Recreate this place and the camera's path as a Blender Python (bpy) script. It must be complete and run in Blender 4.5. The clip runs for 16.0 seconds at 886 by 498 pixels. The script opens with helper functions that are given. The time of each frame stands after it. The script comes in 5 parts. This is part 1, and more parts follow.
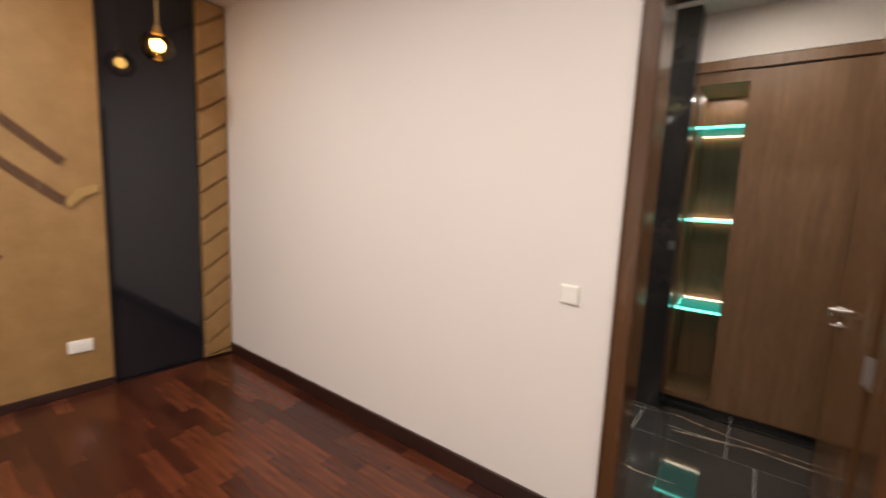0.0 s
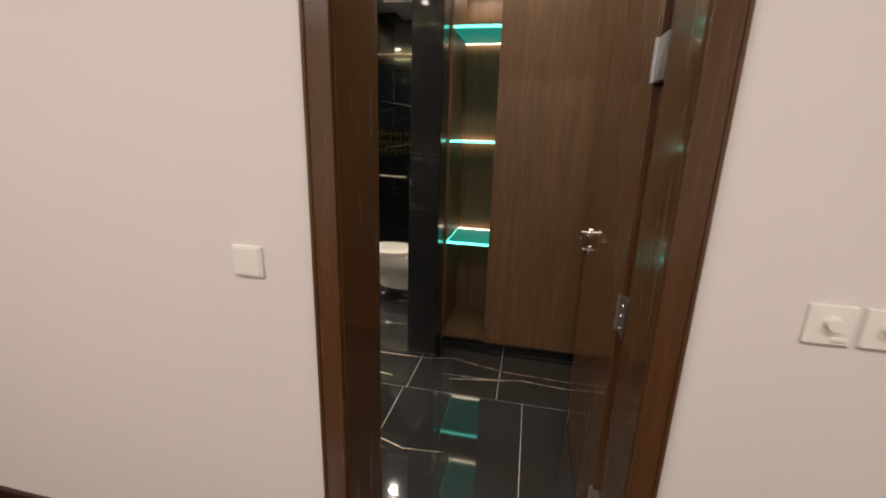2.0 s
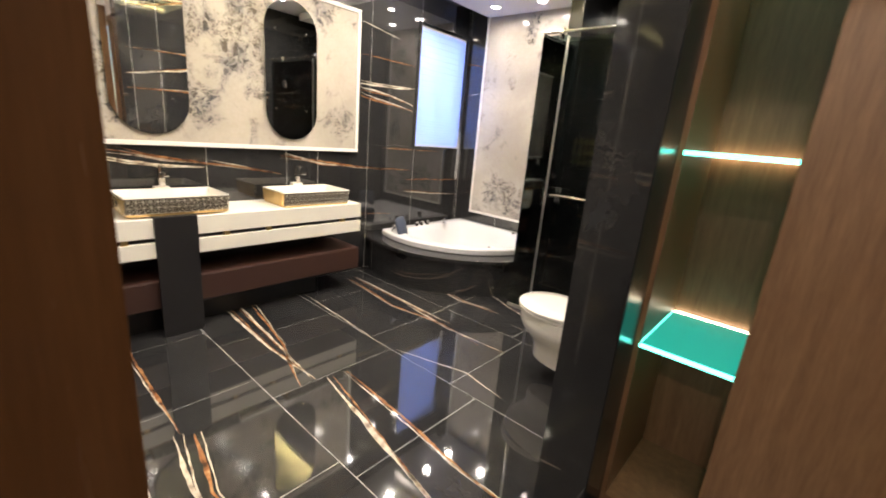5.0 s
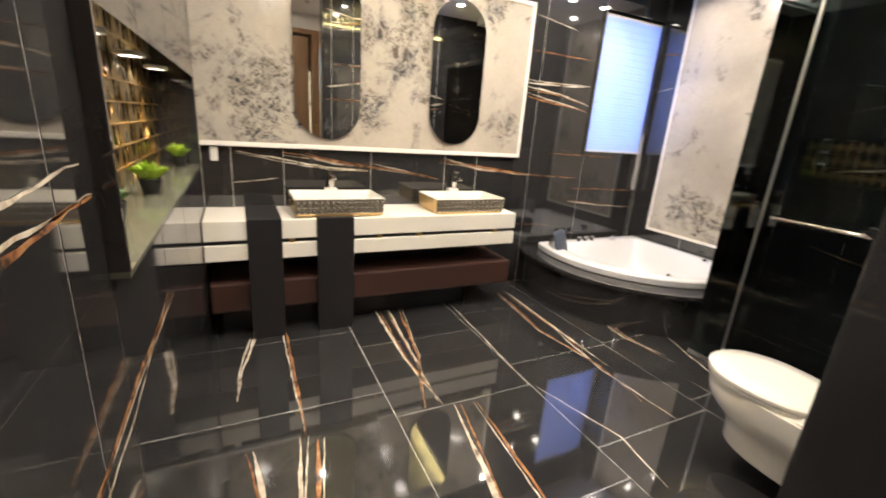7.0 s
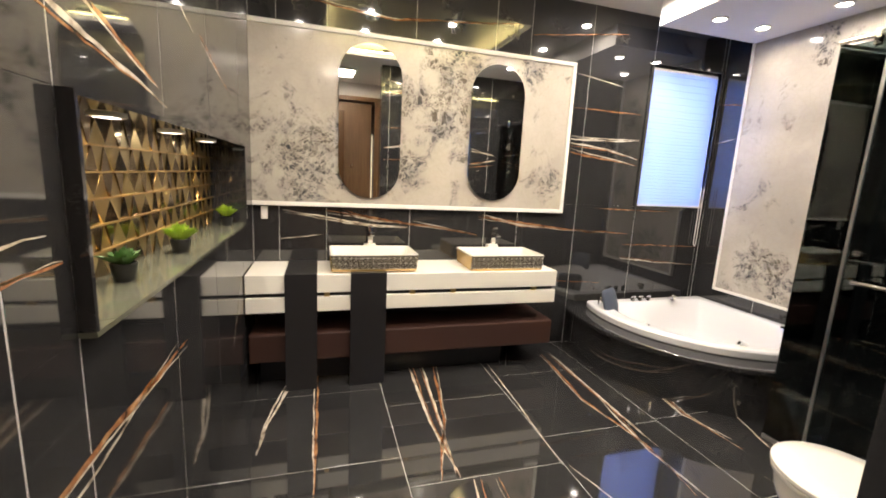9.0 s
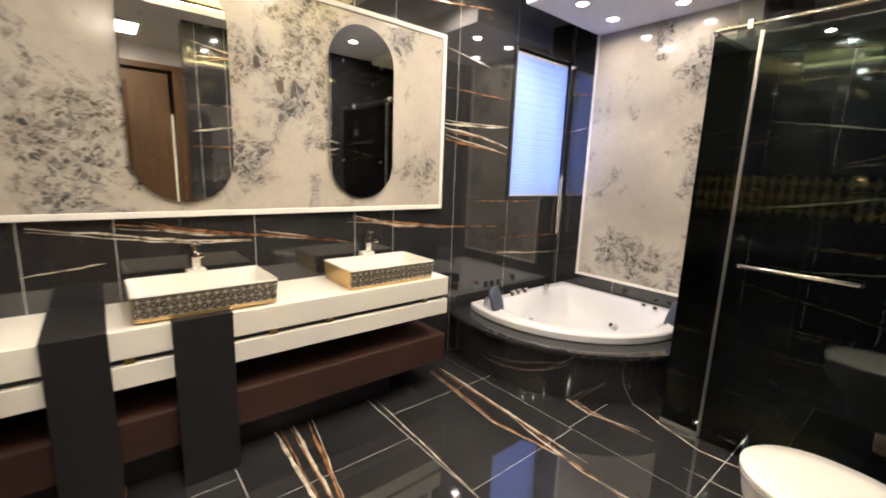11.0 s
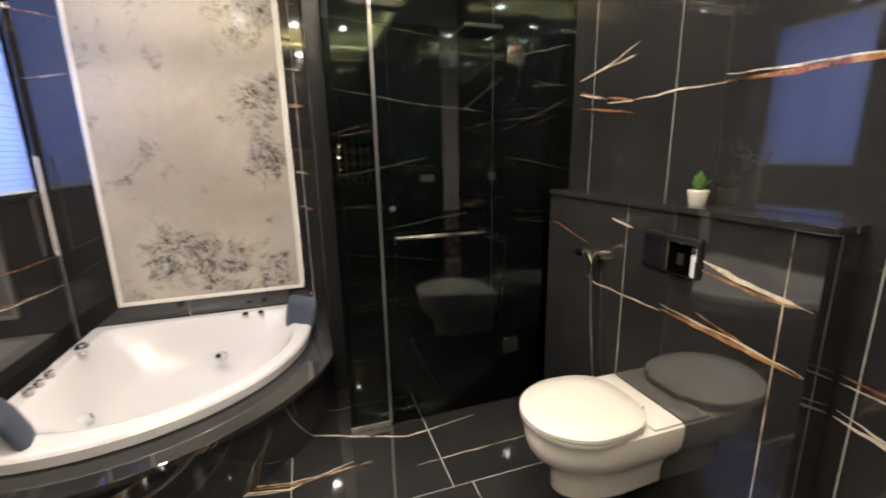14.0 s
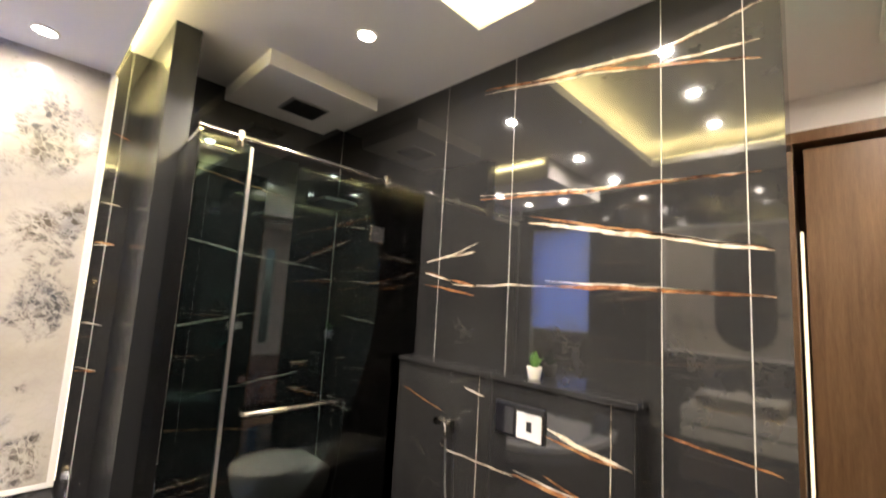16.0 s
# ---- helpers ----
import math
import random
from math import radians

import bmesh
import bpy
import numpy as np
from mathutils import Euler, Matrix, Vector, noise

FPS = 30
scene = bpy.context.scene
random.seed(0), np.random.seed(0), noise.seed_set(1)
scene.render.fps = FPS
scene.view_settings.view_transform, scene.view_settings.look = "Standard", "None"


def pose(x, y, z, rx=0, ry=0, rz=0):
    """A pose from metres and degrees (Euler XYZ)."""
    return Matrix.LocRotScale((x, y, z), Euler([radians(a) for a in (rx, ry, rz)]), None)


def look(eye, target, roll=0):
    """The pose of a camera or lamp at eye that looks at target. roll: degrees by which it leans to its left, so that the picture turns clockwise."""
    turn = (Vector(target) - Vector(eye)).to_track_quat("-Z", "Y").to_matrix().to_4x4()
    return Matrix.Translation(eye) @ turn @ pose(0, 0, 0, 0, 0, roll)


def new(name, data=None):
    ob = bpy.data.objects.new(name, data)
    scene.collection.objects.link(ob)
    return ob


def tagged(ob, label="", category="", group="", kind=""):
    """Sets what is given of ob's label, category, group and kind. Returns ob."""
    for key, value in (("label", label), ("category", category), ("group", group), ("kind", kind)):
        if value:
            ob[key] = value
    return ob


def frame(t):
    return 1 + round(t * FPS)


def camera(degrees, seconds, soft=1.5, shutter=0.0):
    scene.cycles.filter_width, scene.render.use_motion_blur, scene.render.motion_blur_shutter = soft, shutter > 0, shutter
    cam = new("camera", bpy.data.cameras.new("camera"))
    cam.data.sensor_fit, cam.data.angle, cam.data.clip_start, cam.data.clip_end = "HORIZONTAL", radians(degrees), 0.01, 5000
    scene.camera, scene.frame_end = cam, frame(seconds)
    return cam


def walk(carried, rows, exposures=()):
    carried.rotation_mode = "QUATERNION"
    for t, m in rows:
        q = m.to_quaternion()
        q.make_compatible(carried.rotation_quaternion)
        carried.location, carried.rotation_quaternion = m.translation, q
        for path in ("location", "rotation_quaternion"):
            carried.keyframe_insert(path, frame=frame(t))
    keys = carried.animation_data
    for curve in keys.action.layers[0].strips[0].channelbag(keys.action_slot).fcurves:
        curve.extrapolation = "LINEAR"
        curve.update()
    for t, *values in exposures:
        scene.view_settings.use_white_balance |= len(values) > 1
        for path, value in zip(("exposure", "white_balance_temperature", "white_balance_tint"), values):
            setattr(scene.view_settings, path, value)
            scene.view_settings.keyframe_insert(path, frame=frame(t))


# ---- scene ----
cam = camera(93.5, 16.0, soft=1.8, shutter=0.4)
PATH = [
    (0, (-0.33, 0.085, 1.546), (-1.524, 1.669, 1.291), 2.5),
    (0.5, (-0.226, 0.27, 1.531), (-1.033, 2.074, 1.222), 1.6),
    (1, (-0.168, 0.476, 1.506), (-0.772, 2.347, 1.137), 1.3),
    (1.5, (-0.166, 0.686, 1.463), (-0.621, 2.581, 1.013), 1.5),
    (2, (-0.249, 0.962, 1.464), (-0.632, 2.855, 0.947), 1.8),
    (2.5, (-0.261, 1.218, 1.426), (-0.661, 3.096, 0.864), 2.3),
    (3, (-0.223, 1.434, 1.441), (-0.704, 3.286, 0.86), 3.1),
    (5.5, (-0.503, 2.28, 1.432), (-1.923, 3.58, 0.891), 4.3),
    (6, (-0.556, 2.325, 1.43), (-2.076, 3.484, 0.841), 3.0),
    (6.5, (-0.641, 2.384, 1.421), (-2.201, 3.479, 0.816), 3.9),
    (7, (-0.663, 2.462, 1.425), (-2.38, 3.317, 0.859), 4.2),
    (7.5, (-0.596, 2.589, 1.435), (-2.455, 3.125, 0.926), 4.0),
    (8, (-0.569, 2.636, 1.468), (-2.47, 3.123, 1.083), 3.0),
    (10.5, (-1.065, 2.748, 1.461), (-2.768, 3.731, 1.097), 2.2),
    (11, (-1.337, 2.693, 1.468), (-2.849, 3.952, 1.108), 2.1),
    (11.5, (-1.563, 2.713, 1.46), (-2.889, 4.162, 1.083), 1.5),
    (12, (-1.808, 2.857, 1.475), (-2.902, 4.49, 1.107), 1.2),
    (12.5, (-2.085, 2.914, 1.474), (-2.785, 4.753, 1.12), 0.4),
    (13, (-2.273, 2.96, 1.499), (-2.552, 4.905, 1.124), -0.7),
    (13.5, (-2.351, 3.106, 1.483), (-2.173, 5.053, 1.058), -1.5),
    (14, (-2.392, 3.259, 1.451), (-1.79, 5.113, 1.003), -1.2),
    (14.5, (-2.482, 3.322, 1.443), (-1.51, 5.002, 0.96), -0.5),
    (15, (-2.631, 3.358, 1.461), (-1.332, 4.822, 1.052), 0.8),
    (15.5, (-2.715, 3.374, 1.544), (-1.26, 4.744, 1.462), 2.6),
    (16, (-2.741, 3.373, 1.585), (-1.319, 4.76, 1.82), 3.3),
]
walk(cam, [(t, look(eye, target, roll)) for t, eye, target, roll in PATH],
     [(0, -0.05), (1.0, -0.25), (1.5, -0.35), (2.0, -0.4), (3.0, 0.14), (5.5, 0.46), (7.0, 0.35), (8.0, 0.35), (10.5, 0.2), (12.5, -0.15), (13.5, -0.05), (14.5, 0.16), (15.0, 0.42), (15.5, 0.78), (16, 0.82)])


# ---- world and large lights ----
world = bpy.data.worlds.new("world")
scene.world = world
world.use_nodes = True
sky = world.node_tree.nodes.new("ShaderNodeTexSky")
sky.sky_type, sky.sun_disc = "NISHITA", False
sky.sun_elevation, sky.sun_rotation = radians(35), radians(-60)
world.node_tree.links.new(sky.outputs[0], world.node_tree.nodes["Background"].inputs[0])
world.node_tree.nodes["Background"].inputs[1].default_value = 0.1


def lamp(name, kind, m, watts, color, size=0.1, size_y=None, spot=100, spread=180):
    data = bpy.data.lights.new(name, kind)
    data.energy, data.color = watts, color
    if kind == "AREA":
        data.size = size
        data.spread = radians(spread)
        if size_y:
            data.shape, data.size_y = "RECTANGLE", size_y
        else:
            data.shape = "DISK"
    else:
        data.shadow_soft_size = size
    if kind == "SPOT":
        data.spot_size, data.spot_blend = radians(spot), 0.6
    ob = new(name, data)
    ob.matrix_world = m
    return ob


WARM = (1.0, 0.89, 0.785)
SOFT = (1.0, 0.92, 0.84)
DOWN = 10.0
# daylight through the window
lamp("daylight", "AREA", pose(-4.06, 5.84, 1.9, 0, -90, 0), 26, (0.29, 0.47, 1.0), 1.2, 0.74)

# ---- materials ----


def mat(name, base=(0.8, 0.8, 0.8), rough=0.5, metal=0.0, emit=None, power=0.0, coat=0.0):
    m = bpy.data.materials.new(name)
    m.use_nodes = True
    b = m.node_tree.nodes["Principled BSDF"]
    b.inputs["Base Color"].default_value = (*base, 1)
    b.inputs["Roughness"].default_value = rough
    b.inputs["Metallic"].default_value = metal
    b.inputs["Coat Weight"].default_value = coat
    if emit:
        b.inputs["Emission Color"].default_value = (*emit, 1)
        b.inputs["Emission Strength"].default_value = power
    return m


def nodes_of(m):
    return m.node_tree.nodes, m.node_tree.links, m.node_tree.nodes["Principled BSDF"]


def coords(m, scale=(1, 1, 1), rot=(0, 0, 0), kind="Object"):
    n, l, b = nodes_of(m)
    tc, mp = n.new("ShaderNodeTexCoord"), n.new("ShaderNodeMapping")
    mp.inputs["Scale"].default_value = scale
    mp.inputs["Rotation"].default_value = rot
    l.new(tc.outputs[kind], mp.inputs[0])
    return mp.outputs[0]


def noise_tex(m, vec, scale, detail=4, rough=0.55, distort=0.0):
    n, l, b = nodes_of(m)
    t = n.new("ShaderNodeTexNoise")
    t.inputs["Scale"].default_value, t.inputs["Detail"].default_value = scale, detail
    t.inputs["Roughness"].default_value, t.inputs["Distortion"].default_value = rough, distort
    l.new(vec, t.inputs["Vector"])
    return t.outputs["Fac"]


def ramp(m, fac, stops):
    n, l, b = nodes_of(m)
    r = n.new("ShaderNodeValToRGB")
    while len(r.color_ramp.elements) < len(stops):
        r.color_ramp.elements.new(0.5)
    for e, (p, c) in zip(r.color_ramp.elements, stops):
        e.position, e.color = p, (*c, 1) if len(c) == 3 else c
    l.new(fac, r.inputs[0])
    return r.outputs[0]


def mix(m, fac, a, b_, mode="MIX"):
    n, l, b = nodes_of(m)
    x = n.new("ShaderNodeMix")
    x.data_type, x.blend_type = "RGBA", mode
    for sock, v in ((x.inputs[0], fac), (x.inputs[6], a), (x.inputs[7], b_)):
        if isinstance(v, (float, int)):
            sock.default_value = v
        elif isinstance(v, tuple):
            sock.default_value = (*v, 1)
        else:
            l.new(v, sock)
    return x.outputs[2]


def bump(m, height, strength=0.1, dist=0.01):
    n, l, b = nodes_of(m)
    p = n.new("ShaderNodeBump")
    p.inputs["Strength"].default_value, p.inputs["Distance"].default_value = strength, dist
    l.new(height, p.inputs["Height"])
    l.new(p.outputs[0], b.inputs["Normal"])


def to_base(m, colour):
    n, l, b = nodes_of(m)
    l.new(colour, b.inputs["Base Color"])


def to_rough(m, fac, lo, hi):
    n, l, b = nodes_of(m)
    r = n.new("ShaderNodeMapRange")
    r.inputs["To Min"].default_value, r.inputs["To Max"].default_value = lo, hi
    l.new(fac, r.inputs[0])
    l.new(r.outputs[0], b.inputs["Roughness"])


def wood(name, dark, light, along="z", rough=0.4, scale=1.0):
    m = mat(name, dark, rough)
    s = {"z": (14, 14, 0.9), "x": (0.9, 14, 14), "y": (14, 0.9, 14)}[along]
    v = coords(m, tuple(a * scale for a in s))
    a = noise_tex(m, v, 2.2, 6, 0.62, 0.6)
    w = noise_tex(m, coords(m, tuple(a_ * 6 * scale for a_ in s)), 3.0, 3, 0.6)
    c = ramp(m, a, [(0.28, dark), (0.55, tuple((p + q) / 2 for p, q in zip(dark, light))), (0.75, light)])
    c = mix(m, 0.35, c, ramp(m, w, [(0.3, dark), (0.7, light)]))
    to_base(m, c)
    to_rough(m, a, rough - 0.06, rough + 0.12)
    bump(m, w, 0.08, 0.002)
    return m


def plaster(name, base):
    m = mat(name, base, 0.75)
    v = coords(m)
    a = noise_tex(m, v, 1.3, 3)
    to_base(m, mix(m, a, tuple(c * 0.95 for c in base), base))
    bump(m, noise_tex(m, v, 120, 3), 0.06, 0.002)
    return m


M_WALL = plaster("wall_paint", (0.74, 0.69, 0.66))
M_CEIL = plaster("ceiling_paint", (0.80, 0.77, 0.74))
M_WOOD = wood("walnut", (0.118, 0.056, 0.023), (0.262, 0.145, 0.068))
M_JAMB = wood("jamb_wood", (0.060, 0.026, 0.010), (0.108, 0.049, 0.018), rough=0.22)
M_JAMB.node_tree.nodes["Principled BSDF"].inputs["Coat Weight"].default_value = 0.6
M_JAMB.node_tree.nodes["Principled BSDF"].inputs["Coat Roughness"].default_value = 0.10
M_BASE = wood("baseboard_wood", (0.020, 0.008, 0.006), (0.04, 0.015, 0.012), "x", 0.3)

# black marble: faint clouds and hair veins in a polished black
M_BLACK = mat("black_marble", (0.02, 0.02, 0.021), 0.06)
M_BLACK.node_tree.nodes["Principled BSDF"].inputs["IOR"].default_value = 1.8
_v = coords(M_BLACK, (1, 1, 1), (0.3, 0.2, 0.5))
_c = ramp(M_BLACK, noise_tex(M_BLACK, _v, 1.6, 6, 0.6, 0.4), [(0.3, (0.0165, 0.016, 0.0165)), (0.75, (0.036, 0.035, 0.035))])
_w = noise_tex(M_BLACK, coords(M_BLACK, (0.9, 2.6, 3.4), (0.2, 0.4, 0.3)), 1.1, 9, 0.62, 1.3)
_h = ramp(M_BLACK, _w, [(0.492, (0, 0, 0)), (0.5, (1, 1, 1)), (0.508, (0, 0, 0))])
_k = ramp(M_BLACK, noise_tex(M_BLACK, _v, 2.3, 2), [(0.56, (0, 0, 0)), (0.72, (0.5, 0.5, 0.5))])
to_base(M_BLACK, mix(M_BLACK, mix(M_BLACK, 1.0, _h, _k, "MULTIPLY"), _c, (0.09, 0.08, 0.07)))
to_rough(M_BLACK, noise_tex(M_BLACK, _v, 7, 3), 0.03, 0.07)

M_VEIN_W = mat("vein_white", (0.62, 0.56, 0.47), 0.12)
to_base(M_VEIN_W, ramp(M_VEIN_W, noise_tex(M_VEIN_W, coords(M_VEIN_W), 16, 6, 0.65), [(0.3, (0.10, 0.06, 0.04)), (0.5, (0.55, 0.47, 0.37)), (0.7, (0.75, 0.70, 0.62))]))
M_VEIN_G = mat("vein_gold", (0.40, 0.18, 0.07), 0.12)
to_base(M_VEIN_G, ramp(M_VEIN_G, noise_tex(M_VEIN_G, coords(M_VEIN_G), 16, 6, 0.65), [(0.36, (0.045, 0.020, 0.012)), (0.48, (0.27, 0.11, 0.045)), (0.62, (0.42, 0.22, 0.10)), (0.76, (0.62, 0.49, 0.36))]))
M_GROUT = mat("grout", (0.62, 0.60, 0.56), 0.6)

# white marble with grey and brown broken veining
M_WHITE_MARBLE = mat("white_marble", (0.6, 0.56, 0.5), 0.12)


def white_marble():
    m = M_WHITE_MARBLE
    v = coords(m, (1, 1, 1), (0.5, 0.35, 0.2))
    base = ramp(m, noise_tex(m, v, 1.5, 5, 0.55, 0.6), [(0.3, (0.37, 0.33, 0.28)), (0.5, (0.47, 0.425, 0.365)), (0.75, (0.54, 0.50, 0.445))])
    n, l, b = nodes_of(m)
    vo = n.new("ShaderNodeTexVoronoi")
    vo.feature = "DISTANCE_TO_EDGE"
    vo.inputs["Scale"].default_value = 17
    dis = n.new("ShaderNodeVectorMath")
    dis.operation = "ADD"
    nz = n.new("ShaderNodeTexNoise")
    nz.inputs["Scale"].default_value, nz.inputs["Detail"].default_value = 5, 5
    l.new(v, nz.inputs["Vector"])
    sc = n.new("ShaderNodeVectorMath")
    sc.operation = "SCALE"
    sc.inputs["Scale"].default_value = 0.28
    l.new(nz.outputs["Color"], sc.inputs[0])
    l.new(v, dis.inputs[0])
    l.new(sc.outputs[0], dis.inputs[1])
    l.new(dis.outputs[0], vo.inputs["Vector"])
    web = ramp(m, vo.outputs[0], [(0.0, (1, 1, 1)), (0.06, (0.3, 0.3, 0.3)), (0.16, (0, 0, 0))])

    def shards(scale, lo, hi):
        """Broken pieces, some dark and some pale, with pale seams between them."""
        a_, b_ = n.new("ShaderNodeTexVoronoi"), n.new("ShaderNodeTexVoronoi")
        b_.feature = "DISTANCE_TO_EDGE"
        for q in (a_, b_):
            q.inputs["Scale"].default_value = scale
            l.new(dis.outputs[0], q.inputs["Vector"])
        sep = n.new("ShaderNodeSeparateColor")
        l.new(a_.outputs["Color"], sep.inputs[0])
        dark = ramp(m, sep.outputs[0], [(lo, (0, 0, 0)), (hi, (1, 1, 1))])
        seam = ramp(m, b_.outputs[0], [(0.02, (0, 0, 0)), (0.13, (1, 1, 1))])
        return mix(m, 1.0, dark, seam, "MULTIPLY")

    wash = ramp(m, noise_tex(m, v, 6.5, 8, 0.68, 0.5), [(0.42, (0, 0, 0)), (0.58, (0.7, 0.7, 0.7)), (0.72, (1, 1, 1))])
    crumb = mix(m, 1.0, shards(24, 0.22, 0.72), ramp(m, noise_tex(m, v, 13, 6, 0.66, 0.6), [(0.40, (0.1, 0.1, 0.1)), (0.52, (1, 1, 1))]), "MULTIPLY")
    small = mix(m, 1.0, shards(56, 0.25, 0.7), ramp(m, noise_tex(m, v, 21, 5, 0.66, 0.6), [(0.44, (0, 0, 0)), (0.55, (1, 1, 1))]), "MULTIPLY")
    # patches where the veining gathers
    tc = n.new("ShaderNodeTexCoord")
    patch = None
    for centre, reach in (((-3.8, 2.62, 1.55), 0.56), ((-3.8, 3.58, 1.92), 0.46), ((-3.8, 3.72, 2.25), 0.40), ((-3.8, 3.33, 1.48), 0.26), ((-3.8, 4.52, 1.42), 0.20), ((-3.8, 4.35, 2.32), 0.18),
                          ((-3.22, 6.28, 0.86), 0.36), ((-2.95, 6.28, 0.72), 0.30), ((-2.66, 6.28, 0.68), 0.24), ((-2.60, 6.28, 1.45), 0.20), ((-2.60, 6.28, 1.85), 0.27), ((-2.66, 6.28, 2.25), 0.27), ((-2.95, 6.28, 2.62), 0.24)):
        far = n.new("ShaderNodeVectorMath")
        far.operation = "DISTANCE"
        far.inputs[1].default_value = centre
        l.new(tc.outputs["Object"], far.inputs[0])
        near = n.new("ShaderNodeMapRange")
        near.inputs["From Min"].default_value, near.inputs["From Max"].default_value = reach, reach * 0.1
        l.new(far.outputs["Value"], near.inputs[0])
        if patch is None:
            patch = near.outputs[0]
        else:
            top = n.new("ShaderNodeMath")
            top.operation = "MAXIMUM"
            l.new(patch, top.inputs[0])
            l.new(near.outputs[0], top.inputs[1])
            patch = top.outputs[0]
    add = n.new("ShaderNodeMath")
    add.operation = "MULTIPLY_ADD"
    l.new(patch, add.inputs[0])
    add.inputs[1].default_value = 0.40
    rag = n.new("ShaderNodeMath")
    rag.operation = "MULTIPLY_ADD"
    rag.inputs[1].default_value, rag.inputs[2].default_value = 1.5, -0.25
    l.new(noise_tex(m, v, 3.4, 7, 0.66, 1.2), rag.inputs[0])
    l.new(rag.outputs[0], add.inputs[2])
    zone = ramp(m, add.outputs[0], [(0.61, (0, 0, 0)), (0.80, (1, 1, 1))])
    zone2 = ramp(m, noise_tex(m, v, 2.6, 5, 0.6, 0.8), [(0.46, (0, 0, 0)), (0.66, (1, 1, 1))])
    tint = ramp(m, noise_tex(m, v, 3.1, 3), [(0.40, (0.040, 0.046, 0.058)), (0.62, (0.085, 0.070, 0.052))])
    grey = ramp(m, noise_tex(m, v, 4.3, 3), [(0.40, (0.20, 0.20, 0.215)), (0.60, (0.30, 0.26, 0.215))])
    c = mix(m, mix(m, 1.0, zone2, (0.35, 0.35, 0.35), "MULTIPLY"), base, (0.38, 0.345, 0.31))
    c = mix(m, mix(m, 1.0, mix(m, 1.0, wash, zone, "MULTIPLY"), (0.88, 0.88, 0.88), "MULTIPLY"), c, grey)
    c = mix(m, mix(m, 1.0, mix(m, 1.0, crumb, zone, "MULTIPLY"), (0.9, 0.9, 0.9), "MULTIPLY"), c, tint)
    c = mix(m, mix(m, 1.0, mix(m, 1.0, small, zone, "MULTIPLY"), (0.8, 0.8, 0.8), "MULTIPLY"), c, tint)
    c = mix(m, mix(m, 1.0, web, (0.10, 0.10, 0.10), "MULTIPLY"), c, (0.25, 0.20, 0.16))
    to_base(m, c)


white_marble()
M_WHITE = mat("white_lacquer", (0.80, 0.76, 0.68), 0.3)
M_TRIM = mat("white_trim", (0.80, 0.77, 0.72), 0.35)
M_CERAMIC = mat("white_ceramic", (0.78, 0.74, 0.67), 0.08, coat=0.5)
M_ACRYLIC = mat("white_acrylic", (0.70, 0.69, 0.70), 0.14, coat=0.3)
M_CHROME = mat("chrome", (0.75, 0.74, 0.72), 0.08, 1.0)
M_JET = mat("dull_chrome", (0.62, 0.62, 0.62), 0.3, 0.2)
M_STEEL = mat("brushed_steel", (0.55, 0.55, 0.56), 0.3, 1.0)
M_GOLD = mat("gold", (0.66, 0.46, 0.20), 0.34, 1.0)
M_GOLD_DULL = mat("brushed_gold", (0.46, 0.355, 0.165), 0.30, 1.0)
M_BRONZE = mat("bronze_mirror", (0.20, 0.14, 0.068), 0.16, 1.0)
M_SHELF = mat("grey_stone_shelf", (0.10, 0.10, 0.07), 0.16)
M_MIRROR = mat("mirror", (0.90, 0.91, 0.90), 0.005, 1.0)
M_BAND = mat("black_stone", (0.016, 0.015, 0.016), 0.35)
to_rough(M_BAND, noise_tex(M_BAND, coords(M_BAND), 30, 4), 0.28, 0.45)
M_SIDE = mat("honed_black_stone", (0.018, 0.018, 0.019), 0.25)
to_rough(M_SIDE, noise_tex(M_SIDE, coords(M_SIDE), 12, 4), 0.16, 0.30)
M_SIDE.node_tree.nodes["Principled BSDF"].inputs["IOR"].default_value = 1.45
M_LEATHER = mat("brown_leather", (0.044, 0.019, 0.014), 0.45)
bump(M_LEATHER, noise_tex(M_LEATHER, coords(M_LEATHER), 160, 3), 0.12, 0.001)
to_rough(M_LEATHER, noise_tex(M_LEATHER, coords(M_LEATHER), 5, 4), 0.38, 0.55)
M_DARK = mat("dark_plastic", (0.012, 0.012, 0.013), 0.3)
M_RUBBER = mat("slate_cushion", (0.055, 0.068, 0.10), 0.55)
bump(M_RUBBER, noise_tex(M_RUBBER, coords(M_RUBBER), 90, 3), 0.1, 0.001)
M_SWITCH = mat("switch_plastic", (0.80, 0.77, 0.71), 0.3)
M_LED_TEAL = mat("led_teal", (0.1, 0.6, 0.5), 0.3, emit=(0.14, 1.0, 0.76), power=4.5)
M_LED_WARM = mat("led_warm", (0.9, 0.8, 0.6), 0.3, emit=(1.0, 0.84, 0.56), power=0.95)
M_LED_EDGE = mat("led_edge", (0.9, 0.85, 0.75), 0.3, emit=(1.0, 0.92, 0.78), power=1.2)
M_LED_SHELF = mat("led_shelf", (0.9, 0.8, 0.6), 0.3, emit=(1.0, 0.86, 0.62), power=8)
M_COVE = mat("cove_led", (0.9, 0.8, 0.4), 0.3, emit=(1.0, 0.84, 0.36), power=34)
M_BULB = mat("downlight_glow", (0.9, 0.9, 0.9), 0.3, emit=(1.0, 0.93, 0.82), power=40)
M_PANEL = mat("panel_glow", (0.9, 0.9, 0.9), 0.4, emit=(1.0, 0.9, 0.78), power=22)
M_AMBER = mat("amber_bulb", (0.9, 0.7, 0.3), 0.3, emit=(1.0, 0.70, 0.30), power=30)
